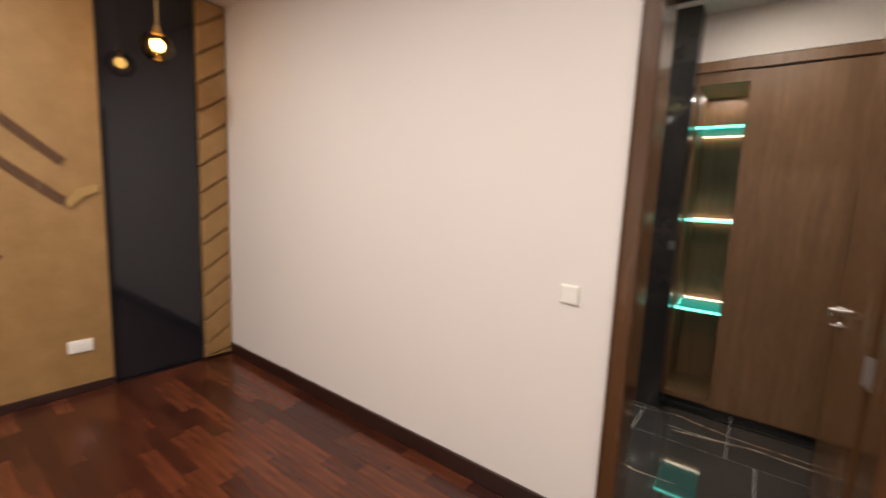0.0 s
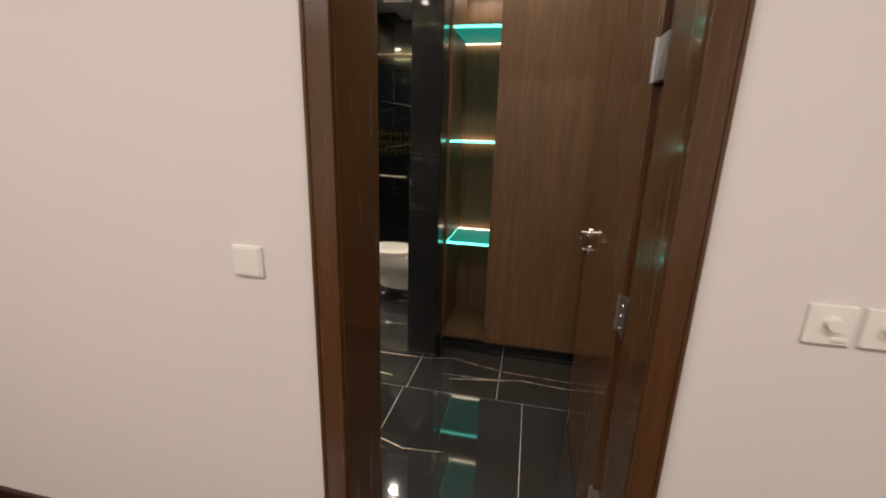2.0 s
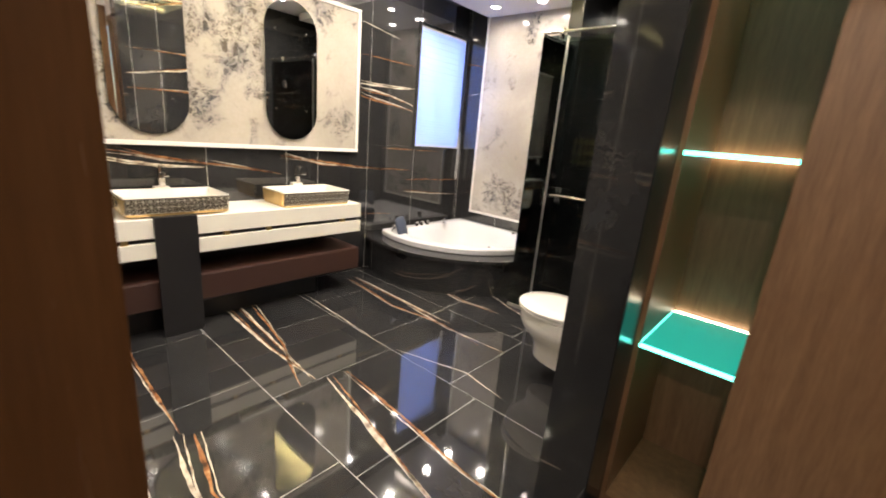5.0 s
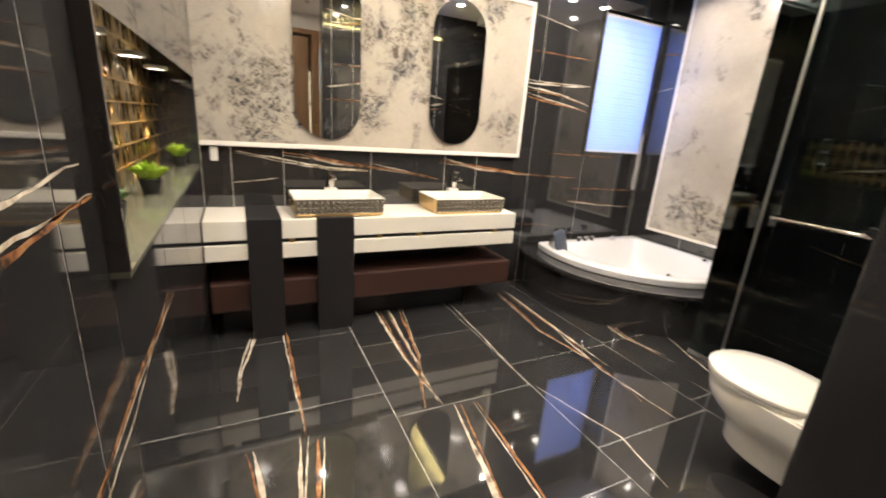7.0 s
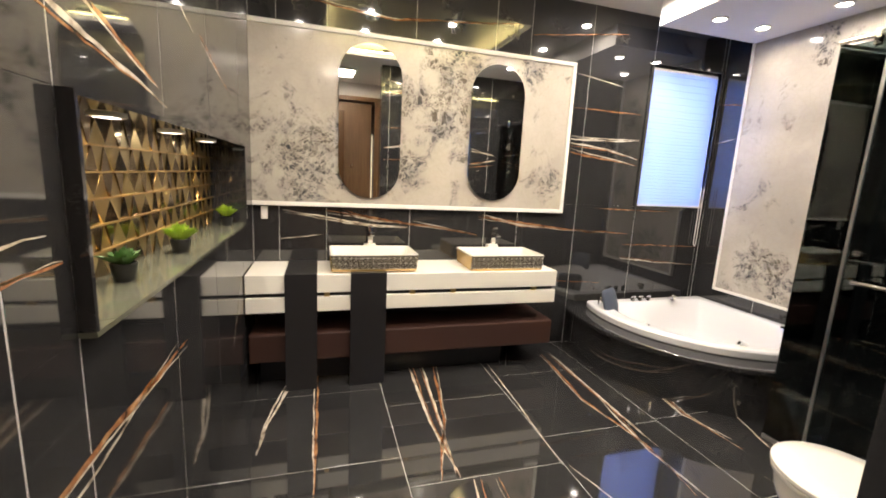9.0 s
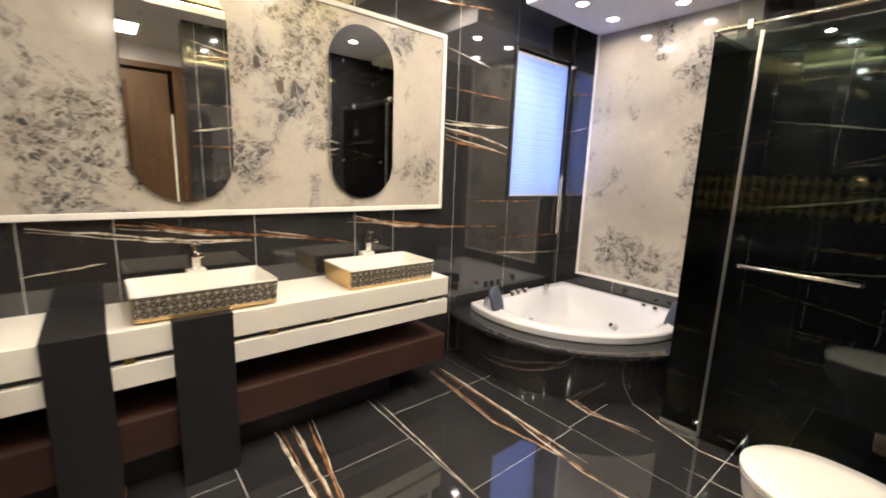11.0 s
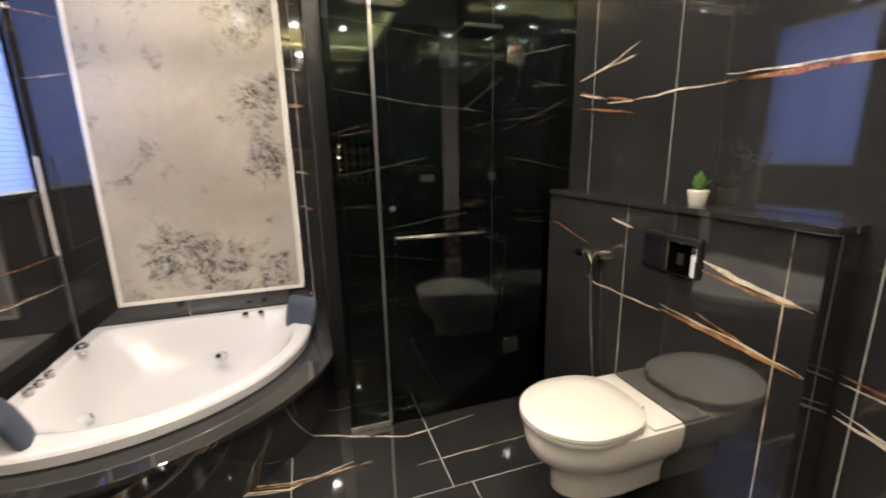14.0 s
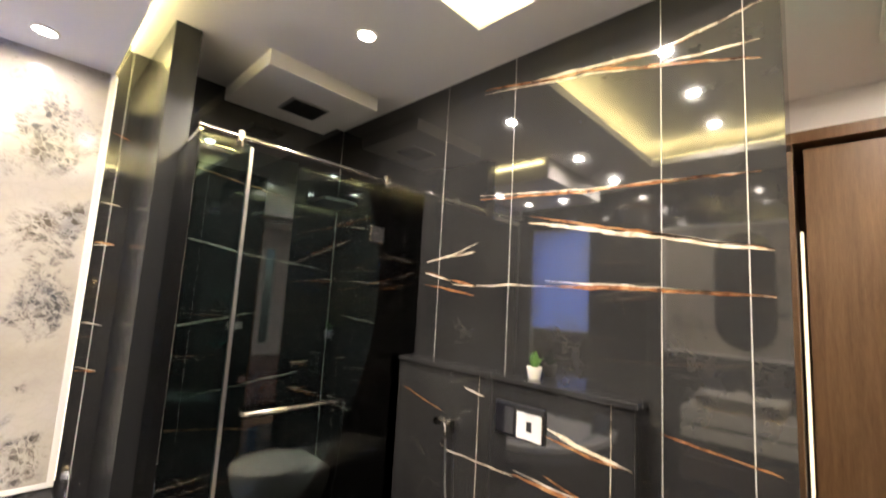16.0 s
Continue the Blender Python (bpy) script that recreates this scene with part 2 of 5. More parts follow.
M_GOLD_PANEL = mat("tan_upholstery", (0.29, 0.165, 0.058), 0.55)
bump(M_GOLD_PANEL, noise_tex(M_GOLD_PANEL, coords(M_GOLD_PANEL), 140, 3), 0.1, 0.001)
to_base(M_GOLD_PANEL, ramp(M_GOLD_PANEL, noise_tex(M_GOLD_PANEL, coords(M_GOLD_PANEL), 6, 6, 0.65), [(0.3, (0.25, 0.138, 0.046)), (0.7, (0.33, 0.19, 0.07))]))
M_BLACK_GLASS = mat("black_glass", (0.010, 0.010, 0.014), 0.06)
M_LEAF = mat("leaf", (0.27, 0.40, 0.03), 0.5)
M_LEAF2 = mat("dark_leaf", (0.09, 0.19, 0.05), 0.5)
M_SOIL = mat("soil", (0.03, 0.02, 0.015), 0.9)


def glass(name, tint, rough=0.0, ior=1.5):
    m = bpy.data.materials.new(name)
    m.use_nodes = True
    n, l = m.node_tree.nodes, m.node_tree.links
    n.remove(n["Principled BSDF"])
    tr, gl, fr, mx = n.new("ShaderNodeBsdfTransparent"), n.new("ShaderNodeBsdfGlossy"), n.new("ShaderNodeFresnel"), n.new("ShaderNodeMixShader")
    tr.inputs[0].default_value = (*tint, 1)
    gl.inputs["Roughness"].default_value = rough
    fr.inputs[0].default_value = ior
    l.new(fr.outputs[0], mx.inputs[0])
    l.new(tr.outputs[0], mx.inputs[1])
    l.new(gl.outputs[0], mx.inputs[2])
    l.new(mx.outputs[0], n["Material Output"].inputs[0])
    return m


M_GLASS = glass("shower_glass", (0.52, 0.62, 0.62), ior=1.65)
M_PANE = glass("window_glass", (0.80, 0.84, 0.86))
M_AMBER_GLASS = glass("amber_glass", (0.95, 0.72, 0.40))
# faint emission in the shelf glass stands in for light from its lit edges
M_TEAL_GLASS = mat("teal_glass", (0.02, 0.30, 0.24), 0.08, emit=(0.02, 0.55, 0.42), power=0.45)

M_BLIND = bpy.data.materials.new("blind_fabric")
M_BLIND.use_nodes = True
_n, _l, _b = nodes_of(M_BLIND)
_b.inputs["Base Color"].default_value = (0.75, 0.78, 0.85, 1)
_b.inputs["Roughness"].default_value = 0.8
_t, _m = _n.new("ShaderNodeBsdfTranslucent"), _n.new("ShaderNodeMixShader")
_t.inputs[0].default_value = (0.58, 0.74, 1.0, 1)
_m.inputs[0].default_value = 0.6
_l.new(_b.outputs[0], _m.inputs[1])
_l.new(_t.outputs[0], _m.inputs[2])
_l.new(_m.outputs[0], _n["Material Output"].inputs[0])

# dark red parquet, each strip its own tone
M_PARQUET = mat("parquet", (0.10, 0.03, 0.015), 0.22)
_n, _l, _b = nodes_of(M_PARQUET)
_o = _n.new("ShaderNodeObjectInfo")
_a = noise_tex(M_PARQUET, coords(M_PARQUET, (0.9, 14, 14)), 2.5, 6, 0.6, 0.5)
_c1 = ramp(M_PARQUET, _a, [(0.3, (0.018, 0.004, 0.003)), (0.7, (0.052, 0.013, 0.006))])
_c2 = ramp(M_PARQUET, _a, [(0.3, (0.055, 0.014, 0.006)), (0.7, (0.155, 0.042, 0.016))])
to_base(M_PARQUET, mix(M_PARQUET, _o.outputs["Random"], _c1, _c2))
to_rough(M_PARQUET, _a, 0.16, 0.30)
bump(M_PARQUET, _a, 0.05, 0.001)

# basin sides: white triangle lines over dark, gold foot
M_BASIN = mat("basin_pattern", (0.05, 0.05, 0.05), 0.25)


def basin_pattern():
    m = M_BASIN
    n, l, b = nodes_of(m)
    tc = n.new("ShaderNodeTexCoord")
    sep = n.new("ShaderNodeSeparateXYZ")
    l.new(tc.outputs["Object"], sep.inputs[0])

    def op(kind, a, b_=None):
        x = n.new("ShaderNodeMath")
        x.operation = kind
        for i, v in enumerate((a, b_)):
            if v is None:
                continue
            if isinstance(v, (float, int)):
                x.inputs[i].default_value = v
            else:
                l.new(v, x.inputs[i])
        return x.outputs[0]

    run = op("ADD", sep.outputs[0], sep.outputs[1])
    u, w = op("MULTIPLY", run, 27.0), op("MULTIPLY", sep.outputs[2], 27.0)

    def line(v, width):
        f = op("ABSOLUTE", op("SUBTRACT", op("FRACT", v), 0.5))
        return op("LESS_THAN", f, width)

    lines = line(op("ADD", op("ADD", u, w), 0.5), 0.030)
    for other in (line(op("ADD", op("SUBTRACT", u, w), 0.5), 0.030), line(op("MULTIPLY", u, 1.0), 0.030), line(w, 0.030)):
        lines = op("MAXIMUM", lines, other)
    c = mix(m, lines, (0.085, 0.070, 0.052), (0.72, 0.66, 0.55))
    low = op("LESS_THAN", sep.outputs[2], 0.017)
    side = op("GREATER_THAN", op("ABSOLUTE", sep.outputs[1]), 0.293)
    gold = op("MAXIMUM", low, side)
    to_base(m, mix(m, gold, c, (0.62, 0.42, 0.17)))
    l.new(op("MULTIPLY", gold, 0.5), b.inputs["Metallic"])


basin_pattern()

# ---- mesh helpers ----


def box(bm, x0, y0, z0, x1, y1, z1, bevel=0.0):
    r = bmesh.ops.create_cube(bm, size=1.0)["verts"]
    bmesh.ops.scale(bm, vec=(abs(x1 - x0), abs(y1 - y0), abs(z1 - z0)), verts=r)
    bmesh.ops.translate(bm, vec=((x0 + x1) / 2, (y0 + y1) / 2, (z0 + z1) / 2), verts=r)
    if bevel:
        es = list({e for v in r for e in v.link_edges})
        bmesh.ops.bevel(bm, geom=es, offset=bevel, segments=2, profile=0.5, affect="EDGES")
    return bm


def cyl(bm, p0, p1, r0, r1=None, seg=20):
    p0, p1 = Vector(p0), Vector(p1)
    d = p1 - p0
    m = Matrix.Translation((p0 + p1) / 2) @ d.to_track_quat("Z", "Y").to_matrix().to_4x4()
    bmesh.ops.create_cone(bm, cap_ends=True, segments=seg, radius1=r0, radius2=r0 if r1 is None else r1, depth=d.length, matrix=m)
    return bm


def prism(bm, outline, z0, z1, axis="z"):
    """Extrude a closed outline of 2D points along an axis."""
    def put(a, b, c):
        return {"z": (a, b, c), "x": (c, a, b), "y": (a, c, b)}[axis]
    lo = [bm.verts.new(put(a, b, z0)) for a, b in outline]
    hi = [bm.verts.new(put(a, b, z1)) for a, b in outline]
    bm.faces.new(lo)
    bm.faces.new(hi)
    k = len(outline)
    for i in range(k):
        bm.faces.new((lo[i], lo[(i + 1) % k], hi[(i + 1) % k], hi[i]))
    bmesh.ops.recalc_face_normals(bm, faces=bm.faces)
    return bm


def tube(bm, pts, r, seg=10):
    rings = []
    pts = [Vector(p) for p in pts]
    for i, p in enumerate(pts):
        d = (pts[min(i + 1, len(pts) - 1)] - pts[max(i - 1, 0)]).normalized()
        q = d.to_track_quat("Z", "Y")
        rings.append([bm.verts.new(p + q @ Vector((r * math.cos(a), r * math.sin(a), 0))) for a in (2 * math.pi * j / seg for j in range(seg))])
    for a, b in zip(rings, rings[1:]):
        for j in range(seg):
            bm.faces.new((a[j], a[(j + 1) % seg], b[(j + 1) % seg], b[j]))
    bm.faces.new(rings[0])
    bm.faces.new(rings[-1])
    bmesh.ops.recalc_face_normals(bm, faces=bm.faces)
    return bm


def loft(bm, loops, cap_lo=True, cap_hi=True):
    rings = [[bm.verts.new(p) for p in lp] for lp in loops]
    k = len(rings[0])
    for a, b in zip(rings, rings[1:]):
        for j in range(k):
            bm.faces.new((a[j], a[(j + 1) % k], b[(j + 1) % k], b[j]))
    if cap_lo:
        bm.faces.new(rings[0])
    if cap_hi:
        bm.faces.new(rings[-1])
    bmesh.ops.recalc_face_normals(bm, faces=bm.faces)
    return bm


def make(name, bm, material, smooth=False):
    me = bpy.data.meshes.new(name)
    bm.to_mesh(me)
    bm.free()
    me.materials.append(material)
    if smooth:
        for p in me.polygons:
            p.use_smooth = True
        me.set_sharp_from_angle(angle=radians(40))
    return new(name, me)


def part(name, bm, material, parent, label="", smooth=False):
    ob = make(name, bm, material, smooth)
    ob.parent = parent
    if parent.type == "EMPTY" or parent.matrix_basis != Matrix.Identity(4):
        ob.matrix_parent_inverse = parent.matrix_basis.inverted() @ Matrix.Identity(4)
    if label:
        tagged(ob, label)
    return ob


def thing(name, at, label, category, group=""):
    """A top-level Empty at a thing's base; its parts are given in world coordinates."""
    ob = new(name)
    ob.empty_display_size = 0.05
    ob.matrix_basis = pose(*at)
    return tagged(ob, label, category, group)


def structure(name, bm, material, label="", category="wall"):
    return tagged(make(name, bm, material), label, category, kind="structure")


def BM():
    return bmesh.new()


# ---- large structure ----
CZ = 2.90  # bathroom ceiling
XV = -3.83  # vanity wall
YB = 6.30  # back wall
XT = -0.985  # wall behind the toilet
YN = 2.235  # bathroom side of the bedroom wall
YD = 1.92  # bedroom side of it

structure("floor_bathroom", box(BM(), XV - 0.2, YD + 0.25, -0.12, 0.6, YB + 0.2, -0.0015), M_GROUT, "pale grout bed under black marble floor tiles", "floor")
structure("floor_bedroom", box(BM(), -4.4, -3.0, -0.12, 2.4, YD + 0.25, -0.008), M_BASE, "dark bed under the red-brown parquet floor", "floor")

# wall between the rooms: door opening and recessed niche
bm = BM()
for b in ((-4.2, YD, 0, -3.405, YN - 0.0015, 3.05), (-3.405, YD, 0, -1.57, YN - 0.0015, 1.11), (-3.405, YD, 1.59, -1.57, YN - 0.0015, 3.05),
          (-3.405, YD, 1.11, -1.57, YN - 0.17, 1.59), (-1.57, YD, 0, -0.74, YN - 0.0015, 3.05), (-0.74, YD, 2.455, 0.09, YN - 0.0015, 3.05),
          (0.09, YD, 0, 2.4, YN - 0.0015, 3.05)):
    box(bm, *b)
structure("wall_bedroom_door", bm, M_WALL, "cream painted plaster wall with a doorway to the bathroom")
structure("wall_bedroom_accent", box(BM(), -4.4, -3.0, 0, -4.2, YD + 0.2, 3.05), M_WALL, "plain wall behind tan upholstered panels")
bm = BM()
for b in ((-4.4, 0, 1.54, 3.05), (1.82, 0, 2.4, 3.05), (1.54, 0, 1.82, 0.24), (1.54, 2.58, 1.82, 3.05)):
    box(bm, b[0], -3.2, b[1], b[2], -3.0, b[3])
structure("wall_bedroom_south", bm, M_WALL, "cream painted bedroom wall with a narrow tall window")
structure("wall_bedroom_east", box(BM(), 2.4, -3.2, 0, 2.6, YN, 3.05), M_WALL, "plain cream painted bedroom wall")
structure("ceiling_bedroom", box(BM(), -4.4, -3.2, 3.05, 2.6, YD + 0.1, 3.2), M_WALL, "plain white painted bedroom ceiling", "ceiling")

# vanity wall with the window opening
W0, W1, WZ0, WZ1 = 5.495, 6.262, 1.28, 2.52
bm = BM()
for b in ((YN, W0, 0, 3.1), (W0, W1, 0, WZ0), (W0, W1, WZ1, 3.1), (W1, YB + 0.2, 0, 3.1)):
    box(bm, XV - 0.22, b[0] if b[0] != YN else YN - 0.01, b[2], XV - 0.0015, b[1], b[3])
structure("wall_vanity", bm, M_GROUT, "tile bed of the black marble wall with a window")
structure("wall_back", box(BM(), XV - 0.2, YB + 0.0015, 0, XT + 0.2, YB + 0.2, 3.1), M_GROUT, "tile bed of the black marble back wall")
structure("wall_toilet", box(BM(), XT + 0.0015, 3.512, 0, -0.802, YB + 0.0015, 3.1), M_GROUT, "black marble partition wall behind the toilet")
structure("wall_shower_side", box(BM(), -2.32, 5.745, 0, -2.20, YB + 0.01, 3.1), M_SIDE, "honed black stone pier between the bath and the shower")
structure("wall_nook_back", box(BM(), -0.80, 4.28, 0, 1.3, 4.4, 3.1), M_WALL, "plain wall behind the wardrobes")
structure("wall_nook_above", box(BM(), -0.80, 3.70, 2.575, 1.3, 4.28, 3.1), M_WALL, "cream painted wall above the wardrobe")
structure("wall_nook_side", box(BM(), 0.42, YN - 0.01, 2.692, 1.3, 3.699, 3.1), M_WALL, "cream painted wall above the wardrobe")
structure("wall_nook_east", box(BM(), 1.15, YN - 0.001, 0, 1.3, 3.699, 2.69), M_WALL, "plain wall behind the wardrobe")

# ceiling with the raised tray, the lower strip over the tub and the boxed duct over the shower
TX0, TX1, TY0, TY1 = -3.20, -1.30, 2.75, 4.62
bm = BM()
for b in ((XV - 0.2, YN - 0.01, TX0, 5.27), (TX1, YN - 0.01, 1.3, 5.27), (TX0, YN - 0.01, TX1, TY0), (TX0, TY1, TX1, 5.27),
          (-2.42, 5.27, -0.8, YB + 0.2)):
    box(bm, b[0], b[1], CZ, b[2], b[3], CZ + 0.06)
box(bm, -3.57, 5.27, 2.72, -2.475, YB + 0.2, CZ + 0.06)
box(bm, -1.90, 5.60, CZ - 0.09, -1.17, YB + 0.1, CZ - 0.001)
box(bm, -2.475, 5.27, CZ + 0.04, -2.42, YB + 0.2, CZ + 0.06)
box(bm, XV - 0.2, 5.27, CZ, -3.57, YB + 0.2, CZ + 0.06)
box(bm, XV - 0.2, YN - 0.01, CZ + 0.20, 1.3, YB + 0.2, CZ + 0.3)
structure("ceiling_bathroom", bm, M_CEIL, "white painted ceiling with a raised cove-lit tray", "ceiling")
bm = BM()
for b in ((TX0 - 0.10, TY0 - 0.1, TX0 - 0.06, TY1 + 0.1), (TX1 + 0.06, TY0 - 0.1, TX1 + 0.10, TY1 + 0.1), (TX0 - 0.06, TY0 - 0.1, TX1 + 0.06, TY0 - 0.06), (TX0 - 0.06, TY1 + 0.06, TX1 + 0.06, TY1 + 0.1)):
    box(bm, b[0], b[1], CZ + 0.065, b[2], b[3], CZ + 0.085)
box(bm, -2.472, 5.32, 2.872, -2.460, YB - 0.02, 2.884)
cove = make("cove_light", bm, M_COVE)
tagged(cove, "warm yellow strip light in the ceiling tray", "strip light")


# ---- lights with their fittings ----
def downlight(x, y, z, watts=DOWN, r=0.045, colour=WARM, spread=165):
    t = thing("downlight", (x, y, z), "round recessed white ceiling downlight, lit", "downlight", "ceiling downlights")
    bm = BM()
    loft(bm, [[(x + q * math.cos(a), y + q * math.sin(a), z + h) for a in (2 * math.pi * j / 24 for j in range(24))] for q, h in ((r + 0.012, 0.0), (r + 0.012, -0.006), (r, -0.008), (r - 0.004, -0.003))], True, False)
    part("trim_ring", bm, M_TRIM, t)
    part("lens", cyl(BM(), (x, y, z - 0.0042), (x, y, z - 0.0022), r - 0.004), M_BULB, t)
    if watts:
        lamp("downlight_lamp", "AREA", pose(x, y, z - 0.012), watts, colour, r * 1.6, spread=spread)


for p in ((-3.28, 5.98, 2.72), (-2.77, 6.02, 2.72), (-3.28, 5.55, 2.72)):
    downlight(*p, 3.2)
for p in ((-1.63, 5.09, CZ), (-2.62, 5.05, CZ), (-3.42, 5.05, CZ), (-2.3, 2.5, CZ)):
    downlight(*p, 12.0)
for x in (-1.72, -2.34, -2.98):
    for y in (3.2, 4.08):
        downlight(x, y, CZ + 0.2)
for p in ((-3.0, 0.1, 3.05), (-1.6, 0.1, 3.05), (-0.2, 0.1, 3.05), (1.2, 0.1, 3.05), (-2.6, -1.4, 3.05), (-0.6, -1.4, 3.05)):
    downlight(*p, 32.0, 0.045, SOFT, 180)

# ---- doorway ----
JL, JR, DZ = -0.705, 0.05, 2.42
frame_ob = tagged(new("door_frame"), "dark brown wooden door frame with moulded casing", "door frame", kind="structure")


def lining(bm, x0, x1):
    s = 1 if x1 > x0 else -1
    box(bm, x0, YD - 0.004, 0, x0 - s * 0.038, YN - 0.10, DZ)
    box(bm, x0 - s * 0.018, YN - 0.10, 0, x0 - s * 0.038, YN + 0.001, DZ)
    return bm


part("jamb", lining(BM(), JL, 1), M_JAMB, frame_ob)
part("jamb", lining(BM(), JR, -1), M_JAMB, frame_ob)
part("head", box(BM(), JL - 0.03, YD - 0.004, DZ, JR + 0.03, YN + 0.001, DZ + 0.036), M_JAMB, frame_ob)


def casing(bm, x0, x1, y, out, z1):
    """A moulded upright board with a bead at its inner edge; out is the way it stands proud."""
    w = x1 - x0
    for f0, f1, d in ((0.0, 0.14, 0.020), (0.14, 0.20, 0.017), (0.20, 1.0, 0.022)):
        box(bm, x0 + w * f0, y, 0, x0 + w * f1, y + out * d, z1, 0.003)
    return bm


part("casing", casing(BM(), -0.783, JL - 0.004, YD, -1, DZ + 0.09), M_JAMB, frame_ob)
part("casing", casing(BM(), 0.124, JR + 0.004, YD, -1, DZ + 0.09), M_JAMB, frame_ob)
part("casing_top", box(BM(), -0.695, YD - 0.022, DZ + 0.004, 0.045, YD, DZ + 0.09, 0.003), M_JAMB, frame_ob)
part("threshold", box(BM(), JL - 0.02, YD - 0.02, -0.006, JR + 0.02, YN - 0.05, 0.004, 0.002), M_WOOD, frame_ob)

door = thing("bathroom_door", (0.045, 2.26, 0), "dark walnut wooden door standing open into the bathroom", "door")
leaf = part("leaf", box(BM(), 0.050, 2.242, 0.012, 0.090, 3.062, 2.40, 0.002), M_JAMB, door)
part("door_edge_plate", box(BM(), 0.060, 3.060, 0.92, 0.080, 3.0645, 1.12), M_STEEL, leaf, "steel lock plate")
for s in (-1, 1):
    xx = 0.050 if s < 0 else 0.090
    bm = cyl(BM(), (xx, 3.005, 1.045), (xx + s * 0.008, 3.005, 1.045), 0.026)
    cyl(bm, (xx + s * 0.008, 3.005, 1.045), (xx + s * 0.05, 3.005, 1.045), 0.009)
    tube(bm, [(xx + s * 0.05, 3.012, 1.045), (xx + s * 0.052, 2.96, 1.047), (xx + s * 0.05, 2.91, 1.044), (xx + s * 0.046, 2.885, 1.036)], 0.009)
    part("door_handle", bm, M_CHROME, leaf, "chrome lever handle", True)
    bm = cyl(BM(), (xx, 3.005, 0.965), (xx + s * 0.008, 3.005, 0.965), 0.025)
    box(bm, xx + s * 0.008, 2.998, 0.958, xx + s * 0.03, 3.012, 0.972, 0.002)
    part("lock_cylinder", bm, M_CHROME, leaf, "chrome lock with its key", True)
for z in (0.25, 0.965, 1.675):
    bm = box(BM(), 0.0475, 2.150, z - 0.055, 0.0665, 2.228, z + 0.055)
    cyl(bm, (0.045, 2.236, z - 0.055), (0.045, 2.236, z + 0.055), 0.007, seg=12)
    for k in range(3):
        cyl(bm, (0.0475, 2.190 + 0.012 * (k % 2), z - 0.035 + 0.035 * k), (0.045, 2.190 + 0.012 * (k % 2), z - 0.035 + 0.035 * k), 0.005, seg=8)
    part("hinge", bm, M_STEEL, door, "brushed steel butt hinge")

# ---- bedroom ----
tagged(make("baseboard", box(BM(), -4.13, YD - 0.018, 0, -0.785, YD, 0.10, 0.003), M_BASE), "dark stained wooden baseboard", "baseboard", kind="structure")
tagged(make("baseboard", box(BM(), 0.126, YD - 0.018, 0, 2.4, YD, 0.10, 0.003), M_BASE), "dark stained wooden baseboard", "baseboard", kind="structure")
tagged(make("baseboard", box(BM(), -4.2, -3.0, 0, -4.12, 1.02, 0.06, 0.003), M_BASE), "dark stained wooden baseboard", "baseboard", kind="structure")

# upholstered wall panels beside the black glass
panel = thing("upholstered_wall_panel", (-4.17, 1.80, 0), "tan upholstered wall panel with slanting seams", "wall panel")
part("backing", box(BM(), -4.2, 1.68, 0.0, -4.175, YD, 3.05), M_GOLD_PANEL, panel)
for k in range(-1, 15):
    z = -0.10 + 0.225 * k
    def slant(zz):
        return max(0.02, min(3.04, zz))
    pts = [(1.683, slant(z)), (1.917, slant(z + 0.17)), (1.917, slant(z + 0.385)), (1.683, slant(z + 0.215))]
    if pts[2][1] - pts[1][1] < 0.03 and pts[3][1] - pts[0][1] < 0.03:
        continue
    outer = [(-4.176, y, zz) for y, zz in pts]
    cy, cz_ = 1.80, sum(p[1] for p in pts) / 4
    mid = [(-4.145, cy + (y - cy) * 0.985, cz_ + (zz - cz_) * 0.975) for y, zz in pts]
    top = [(-4.13, cy + (y - cy) * 0.92, cz_ + (zz - cz_) * 0.88) for y, zz in pts]
    part("pad", loft(BM(), [outer, mid, top]), M_GOLD_PANEL, panel, "", True)

black_panel = thing("black_glass_panel", (-4.18, 1.35, 0), "tall glossy black glass wall panel", "wall panel")
part("sheet", box(BM(), -4.2, 1.034, 0.0, -4.168, 1.666, 3.05, 0.002), M_BLACK_GLASS, black_panel)
for yy in (1.022, 1.667):
    part("edge_trim", box(BM(), -4.2, yy, 0.0, -4.165, yy + 0.011, 3.05), M_DARK, black_panel, "slim dark metal edge")

head = thing("headboard_wall_panel", (-4.15, 0.2, 0), "tan wall panel with slanting brown grooves and metal inlay", "wall panel")
part("sheet", box(BM(), -4.2, -1.6, 0.06, -4.13, 1.018, 3.05, 0.004), M_GOLD_PANEL, head)
for y0, z0, y1, z1 in ((0.35, 2.06, 0.80, 1.66), (0.35, 1.77, 0.80, 1.39), (0.0, 1.72, 0.46, 1.34), (0.0, 1.42, 0.46, 1.02)):
    n_ = Vector((0, -(z1 - z0), y1 - y0)).normalized() * 0.028
    pts = [(y0 - n_.y, z0 - n_.z), (y1 - n_.y, z1 - n_.z), (y1 + n_.y, z1 + n_.z), (y0 + n_.y, z0 + n_.z)]
    part("groove_strip", prism(BM(), pts, -4.131, -4.118, "x"), M_JAMB, head, "dark bronze slanting strip")
bm = prism(BM(), [(0.82, 1.35), (0.90, 1.43), (0.985, 1.47), (0.985, 1.52), (0.88, 1.48), (0.80, 1.40)], -4.131, -4.112, "x")
part("metal_inlay", bm, M_GOLD, head, "bright metal inlay")

